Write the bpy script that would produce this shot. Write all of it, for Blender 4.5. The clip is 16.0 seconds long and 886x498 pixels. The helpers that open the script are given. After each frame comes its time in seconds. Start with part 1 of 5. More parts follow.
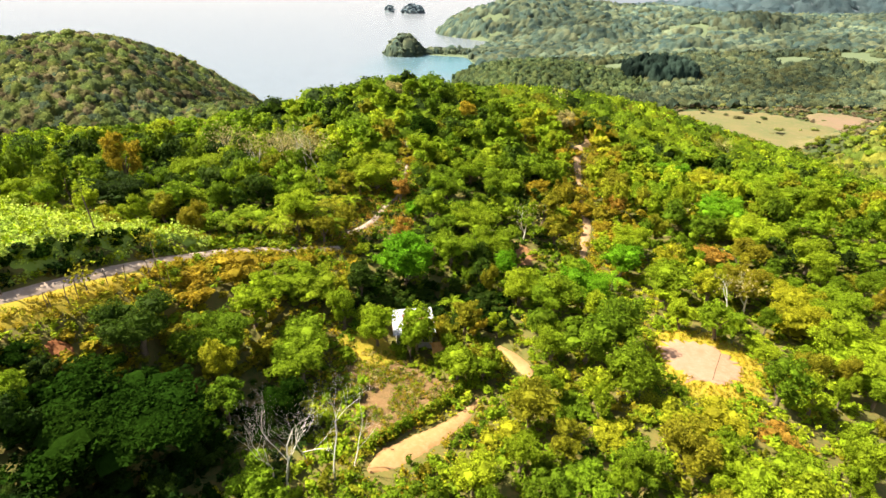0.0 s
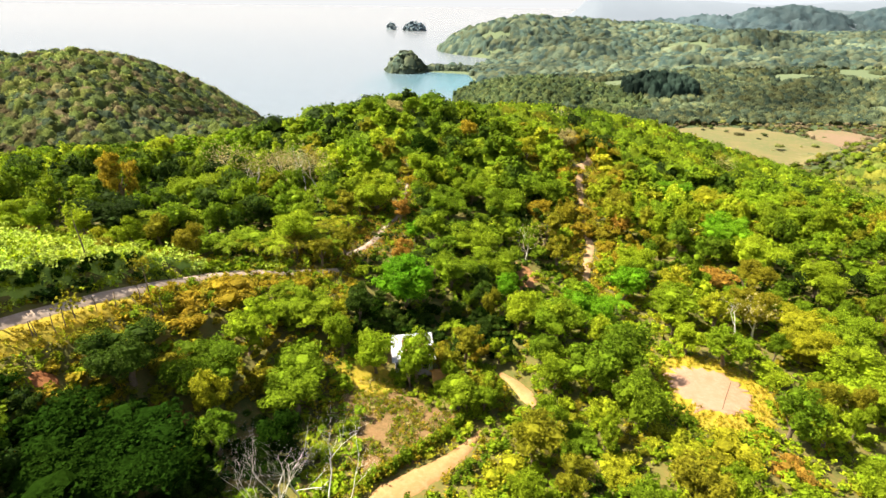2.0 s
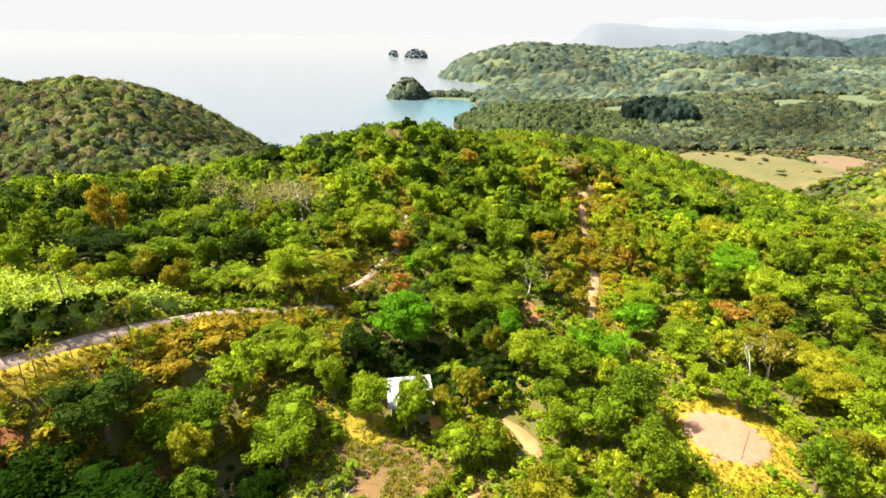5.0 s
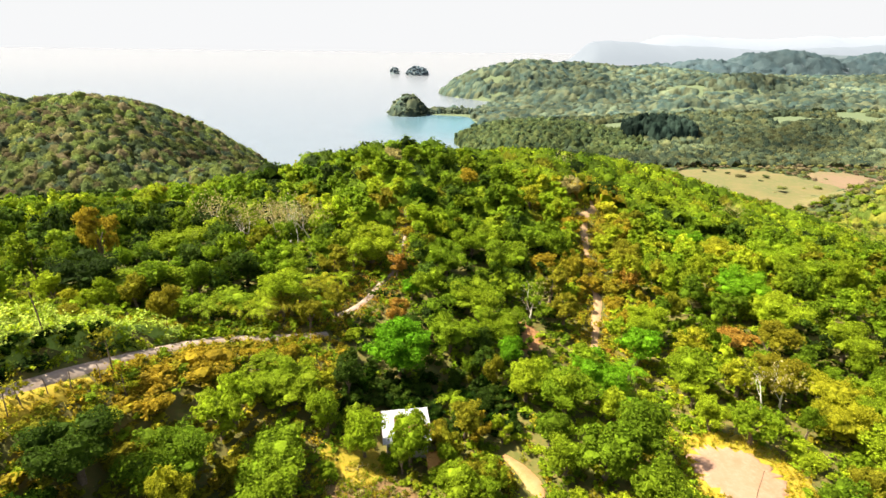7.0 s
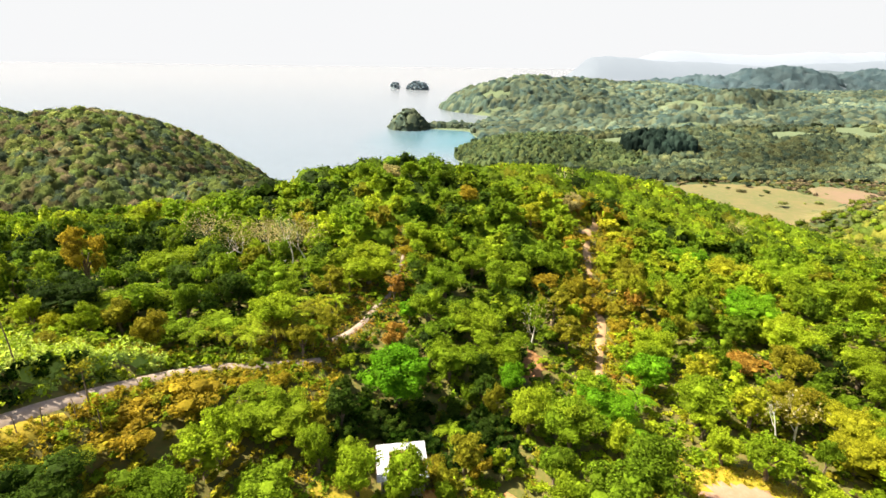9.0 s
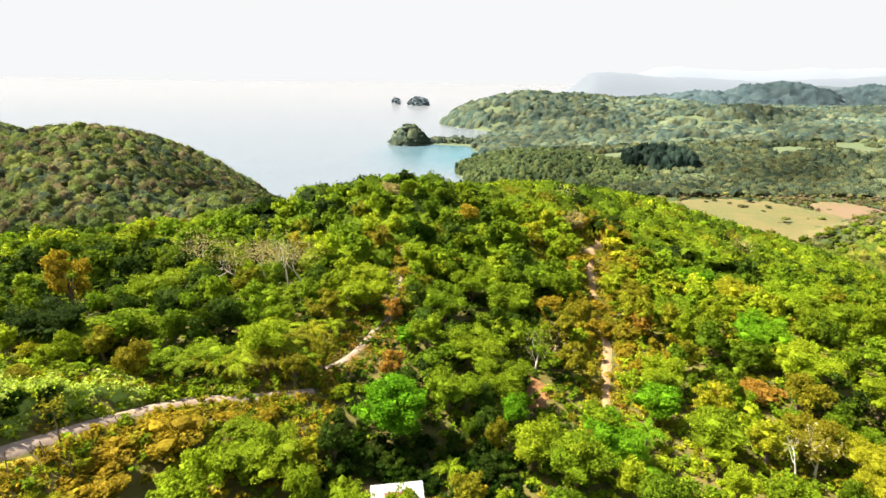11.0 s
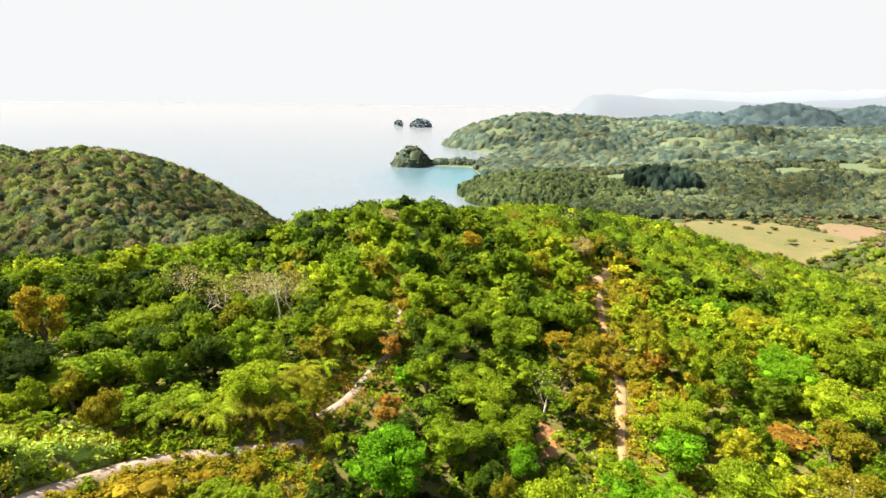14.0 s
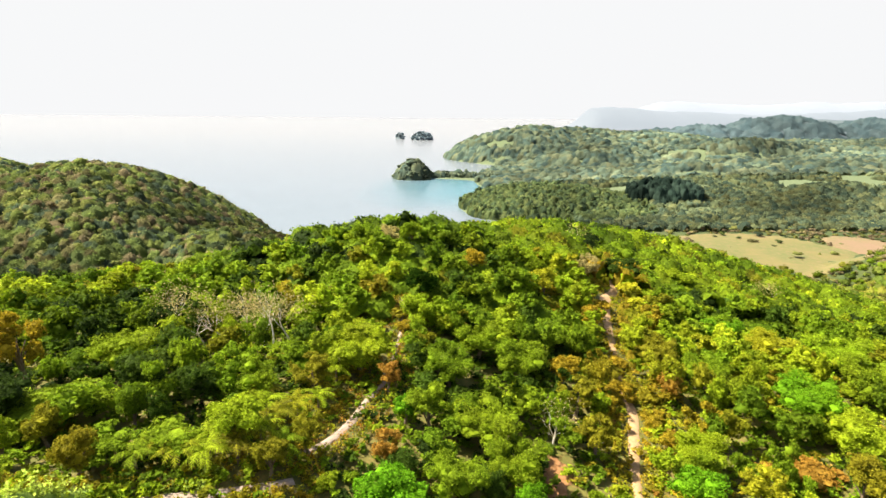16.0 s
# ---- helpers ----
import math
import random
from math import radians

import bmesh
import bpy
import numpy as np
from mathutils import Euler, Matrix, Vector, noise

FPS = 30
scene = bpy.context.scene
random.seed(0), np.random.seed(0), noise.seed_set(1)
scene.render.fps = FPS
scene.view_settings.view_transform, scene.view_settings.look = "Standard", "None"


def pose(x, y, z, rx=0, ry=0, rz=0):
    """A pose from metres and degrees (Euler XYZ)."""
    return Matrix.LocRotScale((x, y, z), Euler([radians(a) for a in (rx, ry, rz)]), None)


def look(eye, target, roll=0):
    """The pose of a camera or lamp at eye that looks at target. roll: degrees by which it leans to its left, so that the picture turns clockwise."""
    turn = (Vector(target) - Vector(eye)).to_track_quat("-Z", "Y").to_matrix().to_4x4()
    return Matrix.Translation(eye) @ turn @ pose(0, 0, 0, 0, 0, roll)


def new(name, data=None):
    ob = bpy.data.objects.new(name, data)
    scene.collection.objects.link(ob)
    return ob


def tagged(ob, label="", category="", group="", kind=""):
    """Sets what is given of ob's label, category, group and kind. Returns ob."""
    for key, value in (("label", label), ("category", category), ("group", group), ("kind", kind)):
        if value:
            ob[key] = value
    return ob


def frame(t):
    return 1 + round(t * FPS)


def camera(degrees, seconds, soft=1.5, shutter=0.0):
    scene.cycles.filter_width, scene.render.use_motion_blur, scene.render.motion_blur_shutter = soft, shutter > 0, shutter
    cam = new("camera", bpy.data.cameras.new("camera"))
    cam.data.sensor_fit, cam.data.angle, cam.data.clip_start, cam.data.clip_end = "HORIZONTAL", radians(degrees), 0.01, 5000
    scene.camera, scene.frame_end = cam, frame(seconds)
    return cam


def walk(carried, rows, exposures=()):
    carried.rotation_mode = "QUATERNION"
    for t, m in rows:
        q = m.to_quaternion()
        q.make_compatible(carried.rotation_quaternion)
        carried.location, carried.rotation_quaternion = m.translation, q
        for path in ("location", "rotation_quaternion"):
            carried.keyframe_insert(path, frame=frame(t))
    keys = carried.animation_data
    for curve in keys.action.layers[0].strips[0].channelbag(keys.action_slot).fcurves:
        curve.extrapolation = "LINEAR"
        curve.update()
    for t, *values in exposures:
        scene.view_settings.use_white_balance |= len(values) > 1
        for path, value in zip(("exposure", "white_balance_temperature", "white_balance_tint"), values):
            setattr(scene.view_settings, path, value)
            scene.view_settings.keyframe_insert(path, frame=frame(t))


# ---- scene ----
cam = camera(80.2, 16.0)
PATH = [
    (0, (-1.772, 3.199, 148.478), (-1.738, 4.964, 147.538), 0.8),
    (0.5, (-1.727, 3.72, 148.566), (-1.694, 5.491, 147.638), 0.8),
    (1, (-1.734, 4.265, 148.654), (-1.701, 6.043, 147.74), 0.8),
    (1.5, (-1.715, 4.712, 148.689), (-1.683, 6.497, 147.786), 0.8),
    (2, (-1.686, 5.344, 148.768), (-1.656, 7.134, 147.878), 0.8),
    (2.5, (-1.657, 6.027, 148.789), (-1.628, 7.825, 147.913), 0.8),
    (3, (-1.591, 6.574, 148.835), (-1.563, 8.379, 147.973), 0.7),
    (3.5, (-1.522, 7.247, 148.886), (-1.495, 9.059, 148.038), 0.7),
    (4, (-1.457, 7.813, 148.895), (-1.432, 9.63, 148.061), 0.7),
    (6.5, (-1.081, 11.336, 149.292), (-1.058, 13.181, 148.521), 0.6),
    (7, (-0.99, 12.058, 149.357), (-0.969, 13.909, 148.6), 0.7),
    (7.5, (-0.968, 12.897, 149.418), (-0.946, 14.752, 148.673), 0.7),
    (8, (-0.896, 13.768, 149.458), (-0.874, 15.629, 148.725), 0.8),
    (8.5, (-0.815, 14.463, 149.498), (-0.793, 16.328, 148.775), 0.8),
    (9, (-0.789, 15.372, 149.478), (-0.768, 17.242, 148.768), 0.8),
    (11.5, (-0.506, 19.929, 149.692), (-0.49, 21.821, 149.044), 0.7),
    (12, (-0.422, 20.826, 149.739), (-0.409, 22.722, 149.103), 0.6),
    (12.5, (-0.374, 21.788, 149.778), (-0.362, 23.689, 149.156), 0.6),
    (13, (-0.369, 22.865, 149.83), (-0.359, 24.77, 149.22), 0.6),
    (13.5, (-0.361, 23.762, 149.829), (-0.352, 25.67, 149.23), 0.6),
    (14, (-0.377, 24.908, 149.839), (-0.369, 26.821, 149.253), 0.6),
    (14.5, (-0.413, 26.124, 149.812), (-0.406, 28.04, 149.239), 0.6),
    (15, (-0.411, 27.217, 149.777), (-0.406, 29.137, 149.216), 0.5),
    (15.5, (-0.425, 28.411, 149.799), (-0.421, 30.334, 149.249), 0.5),
    (16, (-0.456, 29.539, 149.817), (-0.454, 31.464, 149.275), 0.5),
]
walk(cam, [(t, look(eye, target, roll)) for t, eye, target, roll in PATH])

# ---- sky, sun, exposure ----
SUN_AZ, SUN_EL = radians(-80), radians(53)   # the sun stands to the left
sun_dir = Vector((math.sin(SUN_AZ) * math.cos(SUN_EL), math.cos(SUN_AZ) * math.cos(SUN_EL), math.sin(SUN_EL)))
scene.view_settings.exposure = 1.80
world = bpy.data.worlds.new("hazy_sky")
scene.world = world
world.use_nodes = True
wn, wl = world.node_tree.nodes, world.node_tree.links
wn.clear()
sky = wn.new("ShaderNodeTexSky")
sky.sky_type = "NISHITA"
sky.sun_disc = False
sky.sun_elevation, sky.sun_rotation = SUN_EL, SUN_AZ
sky.dust_density, sky.air_density = 3.0, 1.0
sky_bg = wn.new("ShaderNodeBackground")
sky_bg.inputs["Strength"].default_value = 0.07
wl.new(sky.outputs[0], sky_bg.inputs["Color"])
haze_bg = wn.new("ShaderNodeBackground")
haze_bg.inputs["Color"].default_value = (0.985, 0.99, 1.0, 1)
haze_bg.inputs["Strength"].default_value = 0.272
geo = wn.new("ShaderNodeTexCoord")
sep = wn.new("ShaderNodeSeparateXYZ")
wl.new(geo.outputs["Generated"], sep.inputs[0])
ramp = wn.new("ShaderNodeMapRange")
ramp.interpolation_type = "SMOOTHSTEP"
for key, value in (("From Min", 0.16), ("From Max", 0.75), ("To Min", 1.0), ("To Max", 0.0)):
    ramp.inputs[key].default_value = value
wl.new(sep.outputs["Z"], ramp.inputs["Value"])
wmix = wn.new("ShaderNodeMixShader")
wl.new(ramp.outputs[0], wmix.inputs[0])
wl.new(sky_bg.outputs[0], wmix.inputs[1])
wl.new(haze_bg.outputs[0], wmix.inputs[2])
wout = wn.new("ShaderNodeOutputWorld")
wl.new(wmix.outputs[0], wout.inputs["Surface"])

sun_data = bpy.data.lights.new("sun", "SUN")
sun_data.energy, sun_data.angle, sun_data.color = 5.0, radians(0.6), (1.0, 0.928, 0.785)
sun = new("sun", sun_data)
sun.matrix_world = look(sun_dir * 300, (0, 0, 0))


# ---- materials ----
def material(name):
    m = bpy.data.materials.new(name)
    m.use_nodes = True
    n = m.node_tree.nodes
    bsdf = n["Principled BSDF"]
    bsdf.inputs["Specular IOR Level"].default_value = 0.3
    return m, n, m.node_tree.links, bsdf


def noise_node(n, l, scale, detail=4.0, rough=0.6, coords=None):
    t = n.new("ShaderNodeTexNoise")
    t.inputs["Scale"].default_value, t.inputs["Detail"].default_value, t.inputs["Roughness"].default_value = scale, detail, rough
    if coords:
        l.new(coords, t.inputs["Vector"])
    return t


def blend(n, l, factor, a, b):
    """Mix of two colours (values or sockets) by a factor socket or number."""
    mix = n.new("ShaderNodeMix")
    mix.data_type = "RGBA"
    for socket, value in ((mix.inputs[0], factor), (mix.inputs[6], a), (mix.inputs[7], b)):
        if isinstance(value, bpy.types.NodeSocket):
            l.new(value, socket)
        else:
            socket.default_value = (*value, 1) if isinstance(value, tuple) else value
    return mix.outputs[2]


def stretch(n, l, value, a, b):
    r = n.new("ShaderNodeMapRange")
    r.inputs["From Min"].default_value, r.inputs["From Max"].default_value = a, b
    l.new(value, r.inputs["Value"])
    return r.outputs[0]


def position(n):
    return n.new("ShaderNodeNewGeometry").outputs["Position"]


def relief(n, l, bsdf, height, strength, distance):
    bump = n.new("ShaderNodeBump")
    bump.inputs["Strength"].default_value, bump.inputs["Distance"].default_value = strength, distance
    l.new(height, bump.inputs["Height"])
    l.new(bump.outputs[0], bsdf.inputs["Normal"])


def earth(name, colours, scale=0.15, fine=2.0, rough=0.95, bump=0.5):
    """Soil, sand or turf: three colours mixed at a broad and a fine scale."""
    m, n, l, bsdf = material(name)
    p = position(n)
    broad, small = noise_node(n, l, scale, 5, 0.65, p), noise_node(n, l, fine, 4, 0.7, p)
    c = blend(n, l, stretch(n, l, broad.outputs[0], 0.38, 0.62), colours[0], colours[1])
    c = blend(n, l, stretch(n, l, small.outputs[0], 0.45, 0.75), c, colours[2])
    l.new(c, bsdf.inputs["Base Color"])
    bsdf.inputs["Roughness"].default_value = rough
    relief(n, l, bsdf, small.outputs[0], bump, 0.12)
    return m


def hill_floor(name, colours, wild, scale, fine):
    """Ochre soil near by, that gives way to green scrub on the hills beyond."""
    m, n, l, bsdf = material(name)
    p = position(n)
    broad, small = noise_node(n, l, scale, 5, 0.65, p), noise_node(n, l, fine, 4, 0.7, p)
    c = blend(n, l, stretch(n, l, broad.outputs[0], 0.38, 0.62), colours[0], colours[1])
    c = blend(n, l, stretch(n, l, small.outputs[0], 0.45, 0.75), c, colours[2])
    xyz = n.new("ShaderNodeSeparateXYZ")
    l.new(p, xyz.inputs[0])
    patchy = noise_node(n, l, 0.03, 4, 0.6, p)
    scrub = blend(n, l, stretch(n, l, patchy.outputs[0], 0.4, 0.6), wild[0], wild[1])
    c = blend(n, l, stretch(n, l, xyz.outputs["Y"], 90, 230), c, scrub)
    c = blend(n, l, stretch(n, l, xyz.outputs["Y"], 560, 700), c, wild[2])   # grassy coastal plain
    c = blend(n, l, stretch(n, l, xyz.outputs["Y"], 1500, 1900), c, wild[3])   # far ridges, haze put into the ground colour
    l.new(c, bsdf.inputs["Base Color"])
    bsdf.inputs["Roughness"].default_value = 0.95
    relief(n, l, bsdf, small.outputs[0], 0.5, 0.12)
    return m


def foliage(name, colour, second=None, attribute=False, low=0.24, high=1.98, gloss=0.06, grain=2.6):
    """Leaves: gloss, some light through the blade, hue that differs from plant to plant and from twig to twig."""
    m, n, l, bsdf = material(name)
    p = position(n)
    small, broad = noise_node(n, l, grain, 3, 0.65, p), noise_node(n, l, 0.11, 2, 0.5, p)
    if attribute:
        a = n.new("ShaderNodeAttribute")
        a.attribute_name = "leaf_colour"
        c = a.outputs["Color"]
    else:
        info = n.new("ShaderNodeObjectInfo")
        c = blend(n, l, info.outputs["Random"], colour, second or colour)
    isl = n.new("ShaderNodeNewGeometry").outputs["Random Per Island"]
    hsv = n.new("ShaderNodeHueSaturation")
    l.new(c, hsv.inputs["Color"])
    hue = n.new("ShaderNodeMapRange")
    hue.inputs["To Min"].default_value, hue.inputs["To Max"].default_value = 0.472, 0.508
    l.new(broad.outputs[0], hue.inputs["Value"])
    l.new(hue.outputs[0], hsv.inputs["Hue"])
    add = n.new("ShaderNodeMath")
    add.operation = "MULTIPLY_ADD"
    l.new(isl, add.inputs[0])
    add.inputs[1].default_value = 0.5
    l.new(small.outputs[0], add.inputs[2])
    val = n.new("ShaderNodeMapRange")
    val.inputs["From Min"].default_value, val.inputs["From Max"].default_value = 0.3, 1.2
    val.inputs["To Min"].default_value, val.inputs["To Max"].default_value = low, high
    l.new(add.outputs[0], val.inputs["Value"])
    l.new(val.outputs[0], hsv.inputs["Value"])
    l.new(hsv.outputs[0], bsdf.inputs["Base Color"])
    fine = noise_node(n, l, grain * 2.1, 3, 0.7, p)
    relief(n, l, bsdf, fine.outputs[0], 0.7, 0.65 / grain)
    bsdf.inputs["Roughness"].default_value = 0.62
    bsdf.inputs["Specular IOR Level"].default_value = gloss
    through_leaf = n.new("ShaderNodeBsdfTranslucent")
    l.new(hsv.outputs[0], through_leaf.inputs["Color"])
    mix = n.new("ShaderNodeMixShader")
    mix.inputs[0].default_value = 0.46
    l.new(bsdf.outputs[0], mix.inputs[1])
    l.new(through_leaf.outputs[0], mix.inputs[2])
    l.new(mix.outputs[0], n["Material Output"].inputs["Surface"])
    return m


LEAF = {  # base colour and a second one for the other plants of the kind
    # deep: shade of hollows, bank and gaps put into the leaf colour
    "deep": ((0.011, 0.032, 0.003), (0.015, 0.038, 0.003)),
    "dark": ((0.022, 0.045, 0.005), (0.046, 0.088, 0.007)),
    "moss": ((0.082, 0.148, 0.006), (0.108, 0.178, 0.007)),
    "green": ((0.128, 0.214, 0.008), (0.170, 0.244, 0.009)),
    "emerald": ((0.090, 0.240, 0.006), (0.110, 0.255, 0.007)),
    "mango": ((0.082, 0.235, 0.005), (0.088, 0.245, 0.006)),
    "lime": ((0.196, 0.292, 0.010), (0.244, 0.316, 0.012)),
    "yellow": ((0.250, 0.285, 0.012), (0.285, 0.288, 0.013)),
    "olive": ((0.165, 0.180, 0.009), (0.215, 0.198, 0.011)),
    "golden": ((0.262, 0.218, 0.012), (0.300, 0.232, 0.014)),
    "rust": ((0.300, 0.186, 0.022), (0.325, 0.200, 0.028)),
    "pale": ((0.330, 0.440, 0.060), (0.370, 0.465, 0.074)),
    "straw": ((0.340, 0.300, 0.110), (0.300, 0.265, 0.080)),
}
leaf_material = {k: foliage("leaves_" + k, *v, gloss=0.0 if k == "deep" else 0.06) for k, v in LEAF.items()}
forest_material = foliage("forest_leaves", None, attribute=True)
far_material = foliage("far_forest_leaves", None, attribute=True, low=0.6, high=1.4, gloss=0.0, grain=0.55)


def bark(name, a, b):
    m, n, l, bsdf = material(name)
    p = position(n)
    t = noise_node(n, l, 6, 4, 0.7, p)
    l.new(blend(n, l, stretch(n, l, t.outputs[0], 0.35, 0.65), a, b), bsdf.inputs["Base Color"])
    bsdf.inputs["Roughness"].default_value = 0.9
    relief(n, l, bsdf, t.outputs[0], 0.5, 0.05)
    return m


bark_brown = bark("brown_bark", (0.10, 0.07, 0.04), (0.19, 0.14, 0.09))
bark_grey = bark("bleached_bark", (0.58, 0.51, 0.41), (0.74, 0.67, 0.56))
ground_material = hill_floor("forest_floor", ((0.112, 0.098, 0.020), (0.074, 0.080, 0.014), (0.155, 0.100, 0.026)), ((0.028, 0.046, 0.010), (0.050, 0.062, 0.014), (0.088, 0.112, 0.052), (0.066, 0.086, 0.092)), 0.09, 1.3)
red_soil = earth("red_soil", ((0.24, 0.085, 0.025), (0.18, 0.06, 0.018), (0.30, 0.13, 0.045)), 0.4, 2.5)
pale_sand = earth("pale_track", ((0.285, 0.215, 0.160), (0.245, 0.175, 0.120), (0.34, 0.27, 0.215)), 0.25, 1.6)
tan_dirt = earth("tan_dirt", ((0.32, 0.205, 0.098), (0.28, 0.168, 0.072), (0.36, 0.245, 0.135)), 0.3, 1.6)
lane_dirt = earth("lane_dirt", ((0.30, 0.168, 0.064), (0.26, 0.136, 0.046), (0.34, 0.205, 0.095)), 0.3, 1.6)
orange_soil = earth("orange_soil", ((0.26, 0.125, 0.045), (0.21, 0.095, 0.03), (0.30, 0.16, 0.07)), 0.4, 2.5)
pink_dirt = earth("bare_clearing", ((0.290, 0.172, 0.104), (0.255, 0.142, 0.076), (0.315, 0.198, 0.130)), 0.22, 1.4)
dry_turf = earth("dry_grass", ((0.30, 0.215, 0.014), (0.23, 0.19, 0.014), (0.36, 0.24, 0.02)), 0.3, 3.0)
meadow_turf = earth("meadow_grass", ((0.132, 0.108, 0.036), (0.088, 0.096, 0.028), (0.158, 0.110, 0.052)), 0.025, 0.2)
pink_slope = earth("dry_slope", ((0.155, 0.105, 0.060), (0.120, 0.105, 0.040), (0.185, 0.108, 0.070)), 0.03, 0.3)
garden_soil = earth("garden_soil", ((0.165, 0.092, 0.034), (0.115, 0.074, 0.022), (0.21, 0.125, 0.055)), 0.5, 3.0)
vine_turf = earth("vine_carpet", ((0.21, 0.29, 0.04), (0.16, 0.24, 0.035), (0.26, 0.33, 0.06)), 0.3, 2.0)


def water():
    m, n, l, bsdf = material("sea_water")
    p = position(n)
    sep_xyz = n.new("ShaderNodeSeparateXYZ")
    l.new(p, sep_xyz.inputs[0])
    broad = noise_node(n, l, 0.004, 3, 0.5, p)
    shore = n.new("ShaderNodeVectorMath")       # the shallow bay beside the islet
    shore.operation = "DISTANCE"
    l.new(p, shore.inputs[0])
    shore.inputs[1].default_value = (70, 960, 0)
    wobble = n.new("ShaderNodeMath")
    wobble.operation = "MULTIPLY_ADD"
    l.new(broad.outputs[0], wobble.inputs[0])
    wobble.inputs[1].default_value = 140
    l.new(shore.outputs["Value"], wobble.inputs[2])
    shallow = stretch(n, l, wobble.outputs[0], 300, 130)
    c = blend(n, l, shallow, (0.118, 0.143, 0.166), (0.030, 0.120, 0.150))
    # haze on the far sea, painted as a paler water colour
    haze_offing = stretch(n, l, sep_xyz.outputs["Y"], 800, 2600)
    c = blend(n, l, haze_offing, c, (0.180, 0.184, 0.190))
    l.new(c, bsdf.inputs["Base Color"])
    bsdf.inputs["Roughness"].default_value = 0.22
    bsdf.inputs["IOR"].default_value = 1.33
    bsdf.inputs["Specular IOR Level"].default_value = 0.5
    ripple = noise_node(n, l, 0.35, 3, 0.6, p)
    relief(n, l, bsdf, ripple.outputs[0], 0.25, 0.6)
    return m


sea_material = water()


# ---- the lie of the land: a few broad swells near by, domes for the hills and islets farther off ----
def smooth(a, b, v):
    u = np.clip((v - a) / (b - a), 0, 1)
    return u * u * (3 - 2 * u)


SWELL_X = (-75, -35, 0, 35, 75)
SWELL_ROWS = (  # y, then the rise at each SWELL_X
    (15, (3.3, -2.7, -1.6, 0.3, -7.3)),
    (48, (13.9, 2.1, -6.4, 6.6, -9.9)),
    (80, (-3.8, 5.4, 0.1, -3.5, 3.6)),
    (115, (7.5, -3.6, 5.8, -4.7, 5.7)),
    (160, (1.6, 2.5, 16.0, 1.5, 0.5)),
    (215, (0.0, 8.5, 12.0, 12.5, 2.5)),
)
LIFTS = ((5, 184, 17, 18, -5.0), (54, 252, 60, 30, 9.0), (-54, 208, 22, 24, 8.0), (-85, 262, 40, 34, 8.0), (-15, 152, 9, 14, 1.8))   # x, y, spreads, rise: brows of the hill
HUMPS = ((-4, 66, 10, -2.6), (-25, 47, 9, -3.0), (-41, 54, 9, 2.8), (64, 143, 14, -3), (-48, 80, 10, -2.5))
DOMES = (  # centre x, y, half-widths, height: hills and islets that rise from the sea
    (-308, 455, 180, 190, 85), (-540, 520, 250, 260, 92), (-168, 420, 98, 115, 51), (450, 380, 190, 140, 56),
    (-61, 1085, 40, 34, 30), (24, 1100, 75, 15, 5), (-84, 2170, 46, 36, 28), (-176, 2210, 20, 18, 20),
    (235, 1500, 235, 190, 78), (420, 1560, 300, 210, 70), (150, 800, 128, 105, 28), (125, 745, 92, 60, 20), (335, 815, 90, 50, 24), (520, 1560, 480, 420, 62),
    (620, 1050, 560, 420, 26), (720, 1270, 330, 90, 62), (470, 1010, 150, 60, 36), (930, 1000, 280, 75, 50), (640, 830, 210, 55, 30), (330, 1180, 190, 70, 44), (1250, 1250, 950, 800, 52), (900, 1960, 330, 150, 60), (1420, 2300, 330, 190, 88), (1950, 2350, 520, 260, 80),
    (2600, 3000, 1200, 900, 70),
)


ROAD_Y = (33, 40, 48, 53.4, 59, 66, 71, 74.1)
ROAD_X = (-58, -50, -43.7, -40.3, -38, -35.6, -32.9, -29.7)   # centre line of the sandy hill track


def rise(x, y):
    """Height of the ground over the sea at x, y (arrays)."""
    x, y = np.asarray(x, float), np.asarray(y, float)
    near = 111.9 - 0.042 * np.clip(x, -160, 160) - 0.12 * np.clip(y, -80, 260)
    for cy, row in SWELL_ROWS:
        for cx, a in zip(SWELL_X, row):
            near = near + a * np.exp(-((x - cx) ** 2 + (y - cy) ** 2) / 1800)
    for cx, cy, s, a in HUMPS:
        near = near + a * np.exp(-((x - cx) ** 2 + (y - cy) ** 2) / (2 * s * s))
    d = np.hypot(x, np.maximum(y - 170, 0))
    right = smooth(-20, 150, x)
    slope = 102 + 7 * (1 - right) * smooth(-60, 0, x) - (0.27 - 0.037 * right) * d
    slope = np.maximum(slope, 28 * smooth(100, 200, x) * smooth(900, 600, y) - 14)
    slope = np.where(y < 0, np.maximum(slope, 95 - 0.03 * np.abs(x)), slope)
    far = slope
    for cx, cy, rx, ry, a in DOMES:
        q = ((x - cx) / rx) ** 2 + ((y - cy) / ry) ** 2
        far = np.maximum(far, np.where(q < 4, a * (1 - q), -14))
    wob = np.sin(x * 0.021 + 1.3 * np.sin(y * 0.017)) + np.sin(y * 0.026 + 1.7 * np.sin(x * 0.013))
    far = far + wob * np.clip(far * 0.06, 0, 5)
    edge = np.maximum(smooth(150, 260, y), smooth(110, 200, np.abs(x)))
    land = near * (1 - edge) + far * edge
    for cx, cy, sx, sy, a in LIFTS:
        land = land + a * np.exp(-((x - cx) / sx) ** 2 / 2 - ((y - cy) / sy) ** 2 / 2)
    up = np.interp(y, ROAD_Y, ROAD_X) - x   # the field stands on a bank above the track
    land = land + 2.1 * smooth(2.5, 3.7, up) * smooth(48, 26, up) * smooth(38, 44, y) * smooth(77, 68, y)
    return np.maximum(land, -14)


